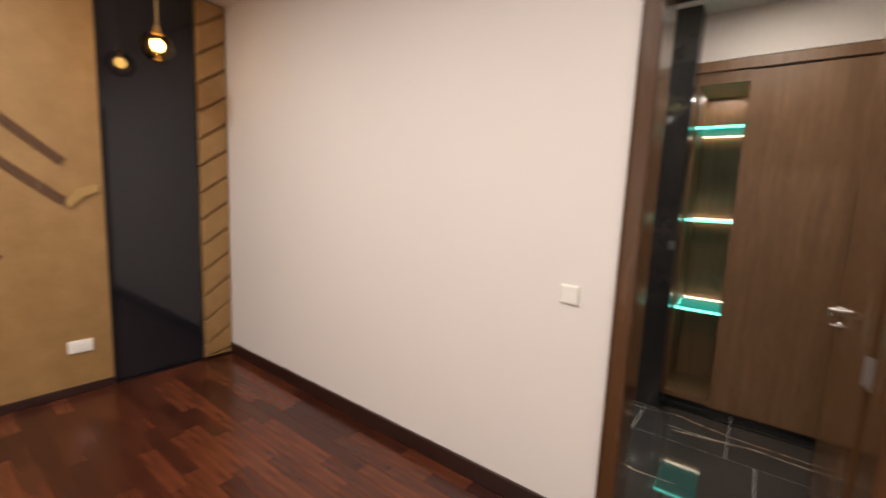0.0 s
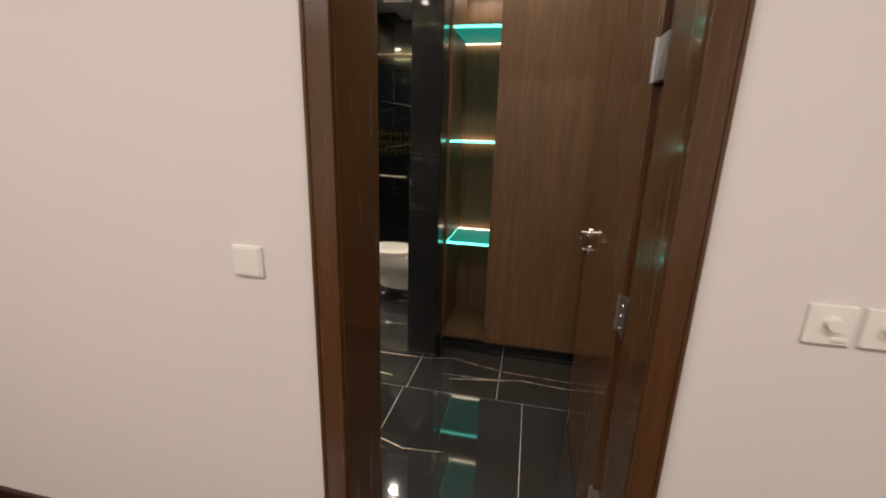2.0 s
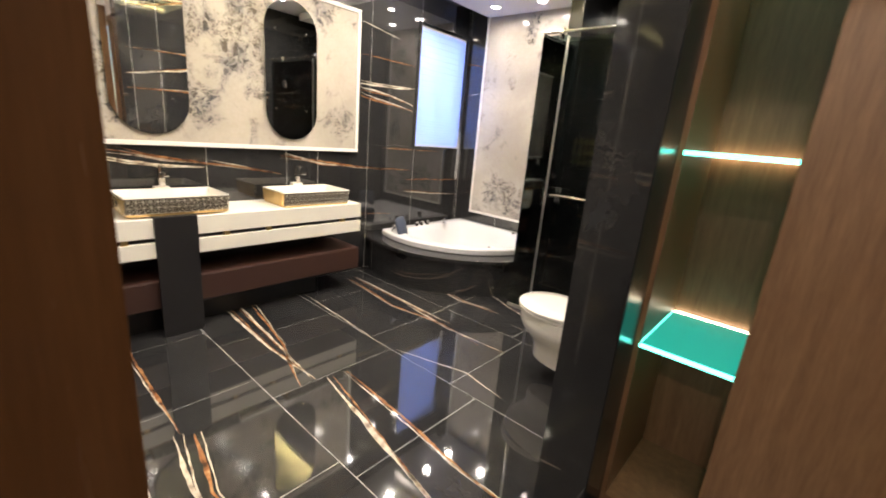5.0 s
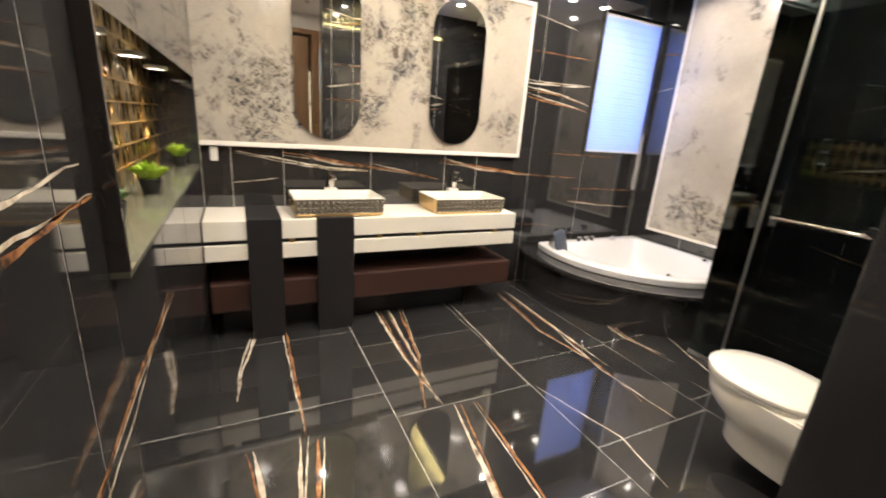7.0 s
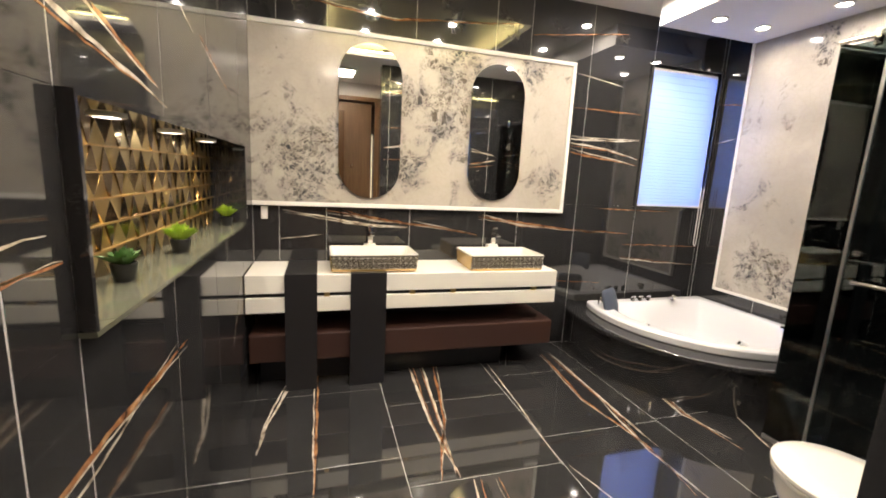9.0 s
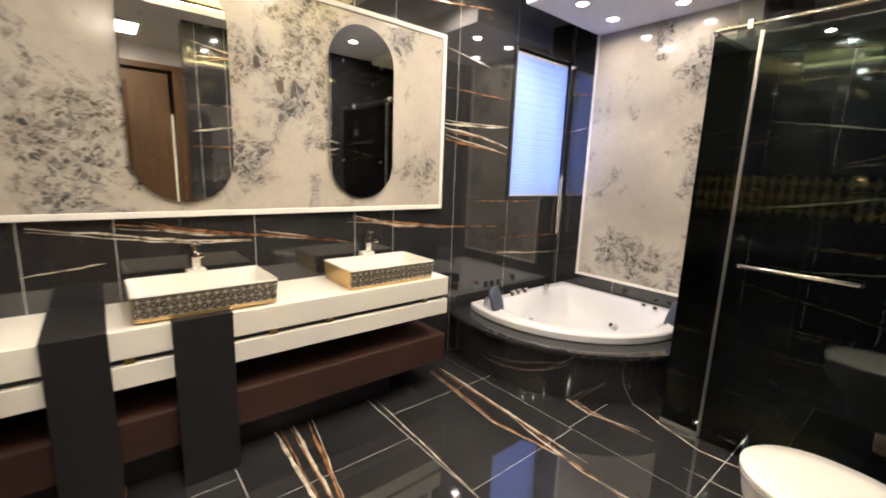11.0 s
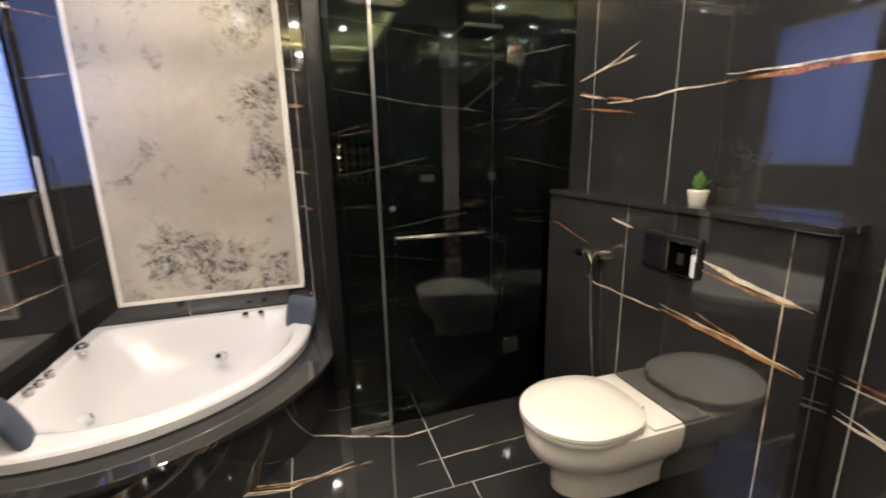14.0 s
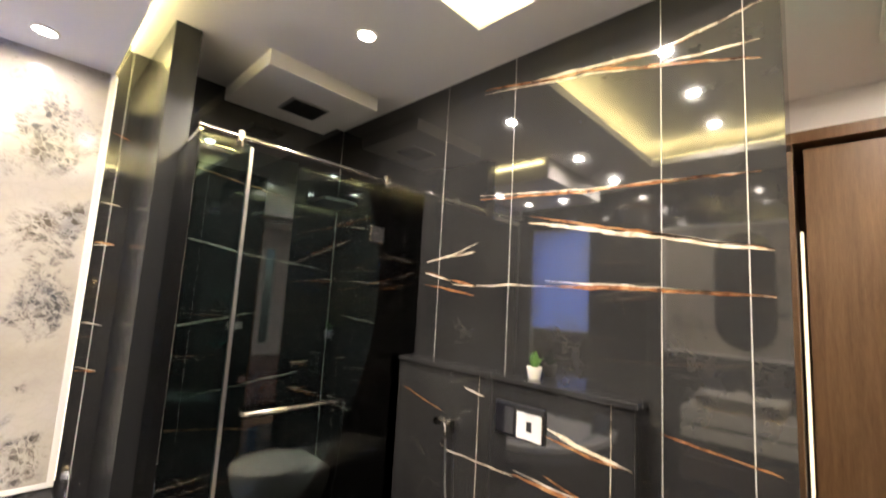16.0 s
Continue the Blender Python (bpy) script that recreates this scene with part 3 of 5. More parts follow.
socket = thing("wall_socket", (-4.13, 0.80, 0.35), "white double wall socket on the tan panel", "socket")
part("plate", box(BM(), -4.131, 0.76, 0.31, -4.118, 0.90, 0.40, 0.004), M_SWITCH, socket)
part("insert", box(BM(), -4.119, 0.785, 0.33, -4.115, 0.875, 0.38, 0.002), M_TRIM, socket)

pend = thing("pendant_lamp", (-3.85, 1.35, 3.05), "pendant lamp with a smoked amber glass globe, lit", "pendant lamp")
px, py, pz = -3.78, 1.28, 2.48
part("canopy", cyl(BM(), (px, py, 3.02), (px, py, 3.05), 0.05), M_GOLD, pend)
part("cord", cyl(BM(), (px, py, pz + 0.13), (px, py, 3.02), 0.006, seg=8), M_GOLD, pend)
part("cap", cyl(BM(), (px, py, pz + 0.08), (px, py, pz + 0.14), 0.03, 0.012), M_GOLD, pend)
bm = BM()
bmesh.ops.create_uvsphere(bm, u_segments=24, v_segments=14, radius=0.10, matrix=Matrix.Translation((px, py, pz)))
part("globe", bm, M_AMBER_GLASS, pend, "", True)
bm = BM()
bmesh.ops.create_uvsphere(bm, u_segments=14, v_segments=8, radius=0.04, matrix=Matrix.Translation((px, py, pz + 0.01)))
part("bulb", bm, M_AMBER, pend, "", True)


def switch(x, z, knob, y=YD, s=-1, label="square white light switch on the cream wall"):
    t = thing("light_switch", (x, y, z), label, "light switch", "wall switches")
    part("plate", box(BM(), x - 0.044, y, z - 0.044, x + 0.044, y + s * 0.010, z + 0.044, 0.003), M_SWITCH, t)
    if knob:
        bm = cyl(BM(), (x, y + s * 0.010, z + 0.006), (x, y + s * 0.026, z + 0.006), 0.016, 0.014)
        part("dimmer_knob", bm, M_SWITCH, t, "", True)
        part("foot", box(BM(), x + 0.004, y + s * 0.010, z - 0.034, x + 0.034, y + s * 0.014, z - 0.026, 0.001), M_SWITCH, t)
    else:
        part("rocker", box(BM(), x - 0.038, y + s * 0.010, z - 0.038, x + 0.038, y + s * 0.0135, z + 0.038, 0.002), M_SWITCH, t)


switch(-0.980, 1.124, False)
for k, knob in enumerate((True, True, False, False, False)):
    switch(0.388 + 0.104 * k + (0.008 if k > 1 else 0.0), 1.110, knob, label="white dimmer switch with a round knob" if knob else "square white light switch on the cream wall")
# parquet strips
PLANKS = tagged(bpy.data.objects["floor_bedroom"])
plank_mesh = {}
rng = random.Random(4)


def plank_mesh_of(length, width, h, key, material, edge=0.0012):
    k = (round(length, 3), round(width, 3), key)
    if k not in plank_mesh:
        bm = BM()
        a, b = length / 2, width / 2
        loft(bm, [[(-a, -b, 0), (a, -b, 0), (a, b, 0), (-a, b, 0)], [(-a, -b, h - edge), (a, -b, h - edge), (a, b, h - edge), (-a, b, h - edge)],
                  [(-a + edge, -b + edge, h), (a - edge, -b + edge, h), (a - edge, b - edge, h), (-a + edge, b - edge, h)]])
        me = bpy.data.meshes.new(key)
        bm.to_mesh(me)
        bm.free()
        me.materials.append(material)
        plank_mesh[k] = me
    return plank_mesh[k]


def piece(name, me, m, parent):
    ob = new(name, me)
    ob.matrix_basis = m
    ob.parent = parent
    return ob


# ---- wardrobes in the nook ----
ward = thing("wardrobe", (-0.15, 3.98, 0), "walnut wardrobe with a sliding door and an open lit niche", "wardrobe")
part("side_panel", box(BM(), -0.80, 3.72, 0.05, -0.782, 4.26, 2.5), M_WOOD, ward)
part("divider", box(BM(), -0.49, 3.745, 0.05, -0.472, 4.26, 2.5), M_WOOD, ward)
part("back_panel", box(BM(), -0.782, 4.20, 0.05, -0.49, 4.215, 2.5), M_WOOD, ward)
part("niche_floor", box(BM(), -0.782, 3.72, 0.05, -0.49, 4.20, 0.09), M_WOOD, ward)
part("niche_top", box(BM(), -0.782, 3.72, 2.42, -0.49, 4.20, 2.5), M_WOOD, ward)
part("cornice", box(BM(), -0.80, 3.70, 2.5, 0.399, 4.26, 2.572, 0.002), M_WOOD, ward)
part("plinth", box(BM(), -0.80, 3.76, 0.0, 0.399, 4.2, 0.05), M_DARK, ward)
part("sliding_door", box(BM(), -0.49, 3.70, 0.045, 0.36, 3.735, 2.485, 0.002), M_WOOD, ward)
part("filler", box(BM(), 0.362, 3.705, 0.045, 0.399, 3.74, 2.5), M_WOOD, ward)
for z in (0.77, 1.447, 2.12):
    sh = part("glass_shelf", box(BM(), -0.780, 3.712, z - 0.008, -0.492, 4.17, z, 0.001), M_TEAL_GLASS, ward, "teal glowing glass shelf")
    part("front_edge", box(BM(), -0.780, 3.704, z - 0.011, -0.492, 3.7115, z + 0.003), M_LED_TEAL, sh, "bright teal lit edge")
    part("led_strip", box(BM(), -0.778, 4.172, z - 0.009, -0.494, 4.190, z + 0.0015), M_LED_SHELF, sh, "warm white strip of light")
    part("side_led", box(BM(), -0.7815, 3.73, z - 0.004, -0.7805, 4.17, z + 0.002), M_LED_TEAL, sh)
# unseen fill light added to brighten the shelves; no fitting here
lamp("niche_fill", "AREA", pose(-0.635, 4.10, 2.405), 1.0, WARM, 0.25, 0.03)

ward2 = thing("wardrobe", (0.7, 3.0, 0), "tall walnut wardrobe with sliding doors beside the open door", "wardrobe")
part("post", box(BM(), 0.40, 3.575, 0.0, 0.46, 3.695, 2.62, 0.002), M_WOOD, ward2)
part("cornice", box(BM(), 0.40, 2.30, 2.6205, 1.14, 3.695, 2.69, 0.002), M_WOOD, ward2)
part("sliding_door", box(BM(), 0.45, 2.95, 0.05, 0.485, 3.53, 2.59, 0.002), M_WOOD, ward2)
part("sliding_door", box(BM(), 0.49, 2.31, 0.05, 0.525, 2.98, 2.59, 0.002), M_WOOD, ward2)
part("plinth", box(BM(), 0.43, 2.30, 0.0, 1.14, 3.57, 0.05), M_WOOD, ward2)
part("back_panel", box(BM(), 1.12, 2.30, 0.05, 1.14, 3.695, 2.62), M_WOOD, ward2)
part("side_panel", box(BM(), 0.461, 3.60, 0.05, 1.12, 3.695, 2.62), M_WOOD, ward2)
part("led_strip", box(BM(), 0.50, 3.545, 0.45, 0.51, 3.560, 2.1), M_LED_WARM, ward2, "warm white upright strip of light")
bm = tube(BM(), [(0.40, 3.635, 1.0), (0.385, 3.635, 1.0), (0.385, 3.635, 1.3), (0.40, 3.635, 1.3)], 0.004, 8)
part("pull_handle", bm, M_GOLD, ward2, "slim bronze pull handle")

panel_light = thing("ceiling_panel_light", (-0.35, 2.95, CZ), "square white ceiling panel light over the dressing nook", "ceiling light")
part("light_frame", box(BM(), -0.62, 2.68, CZ - 0.03, -0.08, 3.22, CZ - 0.0005, 0.004), M_TRIM, panel_light)
part("diffuser", box(BM(), -0.57, 2.73, CZ - 0.034, -0.13, 3.17, CZ - 0.0305), M_PANEL, panel_light, "glowing white diffuser")

# ---- vanity wall ----
marble_panel = thing("marble_panel", (XV, 3.49, 1.2), "white marble wall panel with grey veining in a white frame", "wall panel")
part("slab", box(BM(), XV - 0.01, YN + 0.001, 1.23, -3.805, 4.68, 2.40), M_WHITE_MARBLE, marble_panel)
for b in ((YN + 0.001, 1.20, 4.71, 1.23), (YN + 0.001, 2.40, 4.71, 2.43), (4.68, 1.23, 4.71, 2.40)):
    part("frame_strip", box(BM(), XV - 0.01, b[0], b[1], -3.795, b[2], b[3], 0.003), M_TRIM, marble_panel)


def stadium(cy, w, z0, z1, k=20):
    r = w / 2
    pts = [(cy + r * math.cos(math.pi * j / k), z1 - r + r * math.sin(math.pi * j / k)) for j in range(k + 1)]
    return pts + [(cy - r * math.cos(math.pi * j / k), z0 + r - r * math.sin(math.pi * j / k)) for j in range(k + 1)]


for cy, z0, z1 in ((3.045, 1.275, 2.36), (4.035, 1.287, 2.335)):
    t = thing("wall_mirror", (-3.80, cy, z0), "frameless oval wall mirror held by chrome studs", "mirror", "vanity mirrors")
    part("backing", prism(BM(), stadium(cy, 0.43, z0 + 0.01, z1 - 0.01), -3.806, -3.793, "x"), M_DARK, t)
    part("mirror_glass", prism(BM(), stadium(cy, 0.45, z0, z1), -3.7925, -3.787, "x"), M_MIRROR, t, "silvered mirror glass")
    for dy in (-0.13, 0.13):
        for zz in (z0 + 0.23, z1 - 0.23):
            part("stud", cyl(BM(), (-3.787, cy + dy, zz), (-3.779, cy + dy, zz), 0.012, 0.010, 14), M_CHROME, t, "", True)

vanity = thing("vanity_unit", (-3.6, 3.36, 0.54), "white floating vanity unit with a slim drawer and leather shelf", "vanity")
VX, V0, V1 = -3.38, YN + 0.004, 4.45
part("countertop", box(BM(), XV + 0.002, V0, 0.668, VX, V1, 0.79, 0.004), M_WHITE, vanity)
part("shadow_gap", box(BM(), XV + 0.002, V0, 0.641, VX - 0.03, V1 - 0.02, 0.667), M_DARK, vanity, "dark recessed gap")
part("drawer_front", box(BM(), XV + 0.002, V0, 0.54, VX, V1, 0.64, 0.004), M_WHITE, vanity)
for yy in (2.72, 3.30, 3.60, 4.25):
    part("gold_clip", box(BM(), VX - 0.035, yy, 0.6405, VX - 0.004, yy + 0.035, 0.6675), M_GOLD, vanity, "small brass spacer")
low = part("lower_shelf", box(BM(), XV + 0.002, V0 + 0.01, 0.19, VX - 0.02, V1 + 0.01, 0.385, 0.012), M_LEATHER, vanity, "brown leather covered shelf")
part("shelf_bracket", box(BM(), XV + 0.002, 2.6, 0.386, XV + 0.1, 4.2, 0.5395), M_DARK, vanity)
# dark block added below the leather shelf, where there is only shadow
part("shade_block", box(BM(), XV + 0.002, V0 + 0.06, 0.0, VX - 0.16, V1 - 0.35, 0.189), M_DARK, vanity)
for y0, y1 in ((2.475, 2.675), (2.89, 3.13)):
    bm = box(BM(), VX + 0.0008, y0, 0.0, VX + 0.02, y1, 0.80, 0.002)
    part("stone_band", bm, M_BAND, vanity, "matt black stone band falling to the floor")
    part("stone_band", box(BM(), XV + 0.002, y0, 0.7905, VX, y1, 0.80, 0.002), M_BAND, vanity, "matt black stone band over the top")


def rrect(cx, cy, w, d, r, z, k=5):
    pts = []
    for sx, sy, a0 in ((1, 1, 0), (-1, 1, 90), (-1, -1, 180), (1, -1, 270)):
        for j in range(k + 1):
            a = radians(a0 + 90 * j / k)
            pts.append((cx + sx * (w / 2 - r) + r * math.cos(a), cy + sy * (d / 2 - r) + r * math.sin(a), z))
    return pts


def basin(cy, z0):
    t = new("wash_basin")
    t.matrix_basis = pose(-3.582, cy, z0)
    tagged(t, "rectangular white vessel basin with gold and black triangle pattern", "basin", "vanity basins")
    def local(name, bm, m, label="", smooth=True):
        o = make(name, bm, m, smooth)
        o.parent = t
        if label:
            tagged(o, label)
        return o
    local("outer_wall", loft(BM(), [rrect(0, 0, 0.345, 0.565, 0.02, 0.0), rrect(0, 0, 0.350, 0.585, 0.02, 0.004), rrect(0, 0, 0.368, 0.60, 0.02, 0.112)], True, False), M_BASIN, "gold and black triangle lattice", True)
    local("bowl", loft(BM(), [rrect(0, 0, 0.369, 0.601, 0.02, 0.1125), rrect(0, 0, 0.366, 0.598, 0.02, 0.118), rrect(0, 0, 0.350, 0.582, 0.018, 0.118), rrect(0, 0, 0.335, 0.565, 0.03, 0.09),
                              rrect(0, 0, 0.30, 0.53, 0.05, 0.03), rrect(0, 0, 0.2, 0.4, 0.05, 0.016)], False, True), M_CERAMIC, "glossy white bowl")
    local("rim_line", loft(BM(), [rrect(0, 0, 0.3695, 0.6015, 0.02, 0.1085), rrect(0, 0, 0.3705, 0.6025, 0.02, 0.1115)], False, False), M_DARK, "thin dark rim line")
    local("drain", cyl(BM(), (0, 0, 0.0165), (0, 0, 0.021), 0.028, 0.024), M_CHROME)


basin(3.055, 0.80)
basin(4.045, 0.79)


def faucet(y):
    x = -3.787
    t = thing("basin_tap", (x, y, 0.79), "tall chrome mixer tap on a white base", "tap", "vanity taps")
    part("base", box(BM(), x - 0.04, y - 0.045, 0.801, x + 0.018, y + 0.045, 0.925, 0.004), M_WHITE, t, "white tap block")
    part("column", box(BM(), x - 0.02, y - 0.02, 0.926, x + 0.02, y + 0.02, 1.06, 0.006), M_CHROME, t, "", True)
    bm = box(BM(), x - 0.01, y - 0.017, 1.005, x + 0.12, y + 0.017, 1.027, 0.004)
    part("spout", bm, M_CHROME, t, "", True)
    bm = box(BM(), x - 0.03, y - 0.018, 1.062, x + 0.05, y + 0.018, 1.074, 0.004)
    part("lever", bm, M_CHROME, t, "", True)


faucet(3.06)
faucet(4.07)

plate = thing("wall_socket", (XV, 2.335, 1.15), "small white socket on black marble beside the niche", "socket")
part("plate", box(BM(), XV - 0.001, 2.290, 1.10, XV + 0.012, 2.335, 1.19, 0.003), M_SWITCH, plate)
part("insert", box(BM(), XV + 0.012, 2.303, 1.115, XV + 0.015, 2.327, 1.175, 0.001), M_TRIM, plate)

# ---- window ----
win = tagged(new("window_1"), "black framed window with a white roller blind let down", "window", kind="structure")
for b in ((W0, WZ0, W0 + 0.03, WZ1), (W1 - 0.03, WZ0, W1, WZ1), (W0 + 0.03, WZ0, W1 - 0.03, WZ0 + 0.03), (W0 + 0.03, WZ1 - 0.03, W1 - 0.03, WZ1), ((W0 + W1) / 2 - 0.015, WZ0 + 0.03, (W0 + W1) / 2 + 0.015, WZ1 - 0.03)):
    part("frame_bar", box(BM(), XV - 0.15, b[0], b[1], XV - 0.11, b[2], b[3], 0.002), M_DARK, win)
for b in ((W0 - 0.025, WZ0 - 0.025, W0, WZ1 + 0.025), (W1, WZ0 - 0.025, W1 + 0.025, WZ1 + 0.025), (W0, WZ0 - 0.025, W1, WZ0), (W0, WZ1, W1, WZ1 + 0.025)):
    part("reveal", box(BM(), XV - 0.10, b[0], b[1], XV + 0.012, b[2], b[3]), M_BLACK, win, "black marble window surround")
pane = part("pane", box(BM(), XV - 0.135, W0 + 0.03, WZ0 + 0.03, XV - 0.13, W1 - 0.03, WZ1 - 0.03), M_PANE, win)
pane.visible_shadow = False
blind = thing("roller_blind", (XV - 0.05, 5.84, WZ1), "white striped roller blind glowing blue with daylight", "blind")
part("roller", cyl(BM(), (XV - 0.045, W0 + 0.01, WZ1 - 0.03), (XV - 0.045, W1 - 0.01, WZ1 - 0.03), 0.022), M_TRIM, blind, "", True)
nb = 40
for k in range(nb):
    za = WZ0 + 0.02 + (WZ1 - WZ0 - 0.06) * k / nb
    zb = WZ0 + 0.02 + (WZ1 - WZ0 - 0.06) * (k + 1) / nb
    part("band", box(BM(), XV - 0.022 + 0.002 * (k % 2), W0 + 0.012, za, XV - 0.020 + 0.002 * (k % 2), W1 - 0.012, zb - 0.001), M_BLIND, blind)
part("bottom_bar", box(BM(), XV - 0.028, W0 + 0.01, WZ0 + 0.004, XV - 0.014, W1 - 0.01, WZ0 + 0.02, 0.003), M_TRIM, blind)
bm = tube(BM(), [(XV + 0.03, W1 - 0.03, WZ0 + 0.2), (XV + 0.03, W1 - 0.03, WZ0 - 0.34)], 0.004, 6)
tube(bm, [(XV + 0.03, W1 - 0.06, WZ0 + 0.2), (XV + 0.03, W1 - 0.06, WZ0 - 0.34)], 0.004, 6)
tube(bm, [(XV + 0.03, W1 - 0.06, WZ0 - 0.34), (XV + 0.03, W1 - 0.045, WZ0 - 0.365), (XV + 0.03, W1 - 0.03, WZ0 - 0.34)], 0.004, 6)
part("pull_chain", bm, M_TRIM, blind)

slit = tagged(new("window_2"), "narrow tall bedroom window with a white frame and blue daylight", "window", kind="structure")
for b in ((1.54, 0.24, 1.565, 2.58), (1.795, 0.24, 1.82, 2.58), (1.565, 0.24, 1.795, 0.27), (1.565, 2.55, 1.795, 2.58)):
    part("frame_bar", box(BM(), b[0], -3.13, b[1], b[2], -3.08, b[3], 0.002), M_TRIM, slit)
part("pane", box(BM(), 1.565, -3.108, 0.27, 1.795, -3.102, 2.55), M_PANE, slit)

# ---- marble behind the tub ----
tub_panel = thing("marble_panel", (-3.02, YB, 0.54), "tall white marble slab with brown and grey veins, edge lit", "wall panel")
part("slab", box(BM(), -3.555, 6.275, 0.565, -2.49, YB + 0.01, 2.719), M_WHITE_MARBLE, tub_panel)
for b in ((-3.58, 0.54, -2.462, 0.565), (-3.58, 0.565, -3.555, 2.719), (-2.49, 0.565, -2.462, 2.719)):
    part("frame_strip", box(BM(), b[0], 6.268, b[1], b[2], YB + 0.01, b[3], 0.003), M_TRIM, tub_panel)
part("edge_light", box(BM(), -2.460, 6.288, 0.565, -2.457, 6.297, 2.715), M_LED_EDGE, tub_panel, "warm white edge light")

# ---- corner bath ----
CX, CY = -3.385, 5.90


def sector(r, inset, z, k=28, left=0.0, right=0.0):
    """Outline of the corner bath: two walls and a bowed front."""
    x0, y1 = XV + 0.014 + inset + left, YB - 0.014 - inset
    x1 = -2.323 - inset - right
    a0 = -math.acos(max(-1.0, min(1.0, (x0 - CX) / r)))
    a1 = math.asin(0.0) if CX + r <= x1 else -math.acos((x1 - CX) / r)
    pts = [(CX + r * math.cos(a0 + (a1 - a0) * j / k), CY + r * math.sin(a0 + (a1 - a0) * j / k), z) for j in range(k + 1)]
    return pts + [(x1 if CX + r > x1 else CX + r, y1, z), (x0, y1, z)]


plinth = thing("bath_plinth", (-3.2, 5.6, 0), "curved black marble plinth under the corner bath", "plinth")
part("riser", loft(BM(), [sector(1.085, 0, 0.0), sector(1.085, 0, 0.325)], False, False), M_BLACK, plinth, "", True)
part("coping", loft(BM(), [sector(1.128, 0, 0.326), sector(1.13, 0, 0.328), sector(1.13, 0, 0.354), sector(1.128, 0, 0.356), sector(0.90, 0.07, 0.356, left=0.06), sector(0.89, 0.07, 0.326, left=0.06)], False, False), M_BLACK, plinth, "", True)

bath = thing("corner_bath", (-3.2, 5.6, 0.357), "white acrylic corner whirlpool bath with a bowed front", "bathtub")


def resampled(loop, k=72):
    """The same closed outline with k points at even lengths."""
    pts = [Vector(q) for q in loop]
    ends = pts[1:] + pts[:1]
    runs = [(q - p).length for p, q in zip(pts, ends)]
    total, out, i, gone = sum(runs), [], 0, 0.0
    for j in range(k):
        want = total * j / k
        while gone + runs[i] < want:
            gone += runs[i]
            i += 1
        out.append(tuple(pts[i].lerp(ends[i], (want - gone) / max(runs[i], 1e-9))))
    return out


def bowl_loop(f, z, ease=0.0):
    """The rim's outline shrunk by f towards the middle of the bath and eased into an oval."""
    mx, my = -3.08, 5.68
    pts = []
    for x, y, _ in resampled(sector(0.925, 0.01, z, left=0.085, right=0.06)):
        ang = math.atan2(y - my, x - mx)
        turn = ang + math.pi / 4
        rad = 0.60 * 0.74 / math.hypot(0.74 * math.sin(turn), 0.60 * math.cos(turn))
        x, y = x + ease * (mx + rad * math.cos(ang) - x), y + ease * (my + rad * math.sin(ang) - y)
        pts.append((mx + f * (x - mx), my + f * (y - my), z))
    return pts


outer = [resampled(sector(r, e, z, left=0.085, right=0.06)) for r, e, z in ((0.94, 0, 0.357), (0.95, 0, 0.365), (0.955, 0, 0.408), (0.945, 0.002, 0.421), (0.925, 0.01, 0.425))]
part("skirt", loft(BM(), outer, False, False), M_ACRYLIC, bath, "", True)
part("rim", loft(BM(), [outer[-1], bowl_loop(0.90, 0.425, 0.12)], False, False), M_ACRYLIC, bath)
part("bowl", loft(BM(), [bowl_loop(f, z, e) for f, z, e in ((0.90, 0.425, 0.12), (0.885, 0.422, 0.16), (0.86, 0.405, 0.25), (0.80, 0.345, 0.45), (0.74, 0.27, 0.65), (0.68, 0.19, 0.8), (0.60, 0.145, 0.9), (0.45, 0.122, 1.0), (0.2, 0.112, 1.0))], False, True), M_ACRYLIC, bath, "", True)
for x, y, z in ((-3.47, 5.47, 0.255), (-2.99, 5.95, 0.255)):
    d = (Vector((-3.08, 5.68, z + 0.16)) - Vector((x, y, z))).normalized()
    p0 = Vector((x, y, z))
    j = part("jet", cyl(BM(), p0 - d * 0.05, p0 + d * 0.010, 0.032, 0.029), M_JET, bath, "round chrome water jet", True)
    part("nozzle", cyl(BM(), p0 + d * 0.0105, p0 + d * 0.014, 0.015), M_DARK, j)
for k, yy in enumerate((5.45, 5.53, 5.62)):
    bm = cyl(BM(), (-3.66, yy, 0.425), (-3.66, yy, 0.455), 0.022, 0.018)
    box(bm, -3.665, yy - 0.025, 0.4555, -3.655, yy + 0.025, 0.475, 0.003)
    part("control_knob", bm, M_CHROME, bath, "chrome control", True)
bm = cyl(BM(), (-3.625, 5.87, 0.425), (-3.625, 5.87, 0.445), 0.022, 0.020)
bmesh.ops.create_uvsphere(bm, u_segments=20, v_segments=12, radius=0.034, matrix=Matrix.Translation((-3.622, 5.865, 0.462)) @ Matrix.Diagonal((1, 1, 0.72, 1)))
part("hand_shower", bm, M_CHROME, bath, "rounded chrome shower head", True)
for x, y in ((-2.75, 6.17), (-2.85, 6.18)):
    part("air_button", cyl(BM(), (x, y, 0.425), (x, y, 0.436), 0.02, 0.016), M_CHROME, bath, "", True)


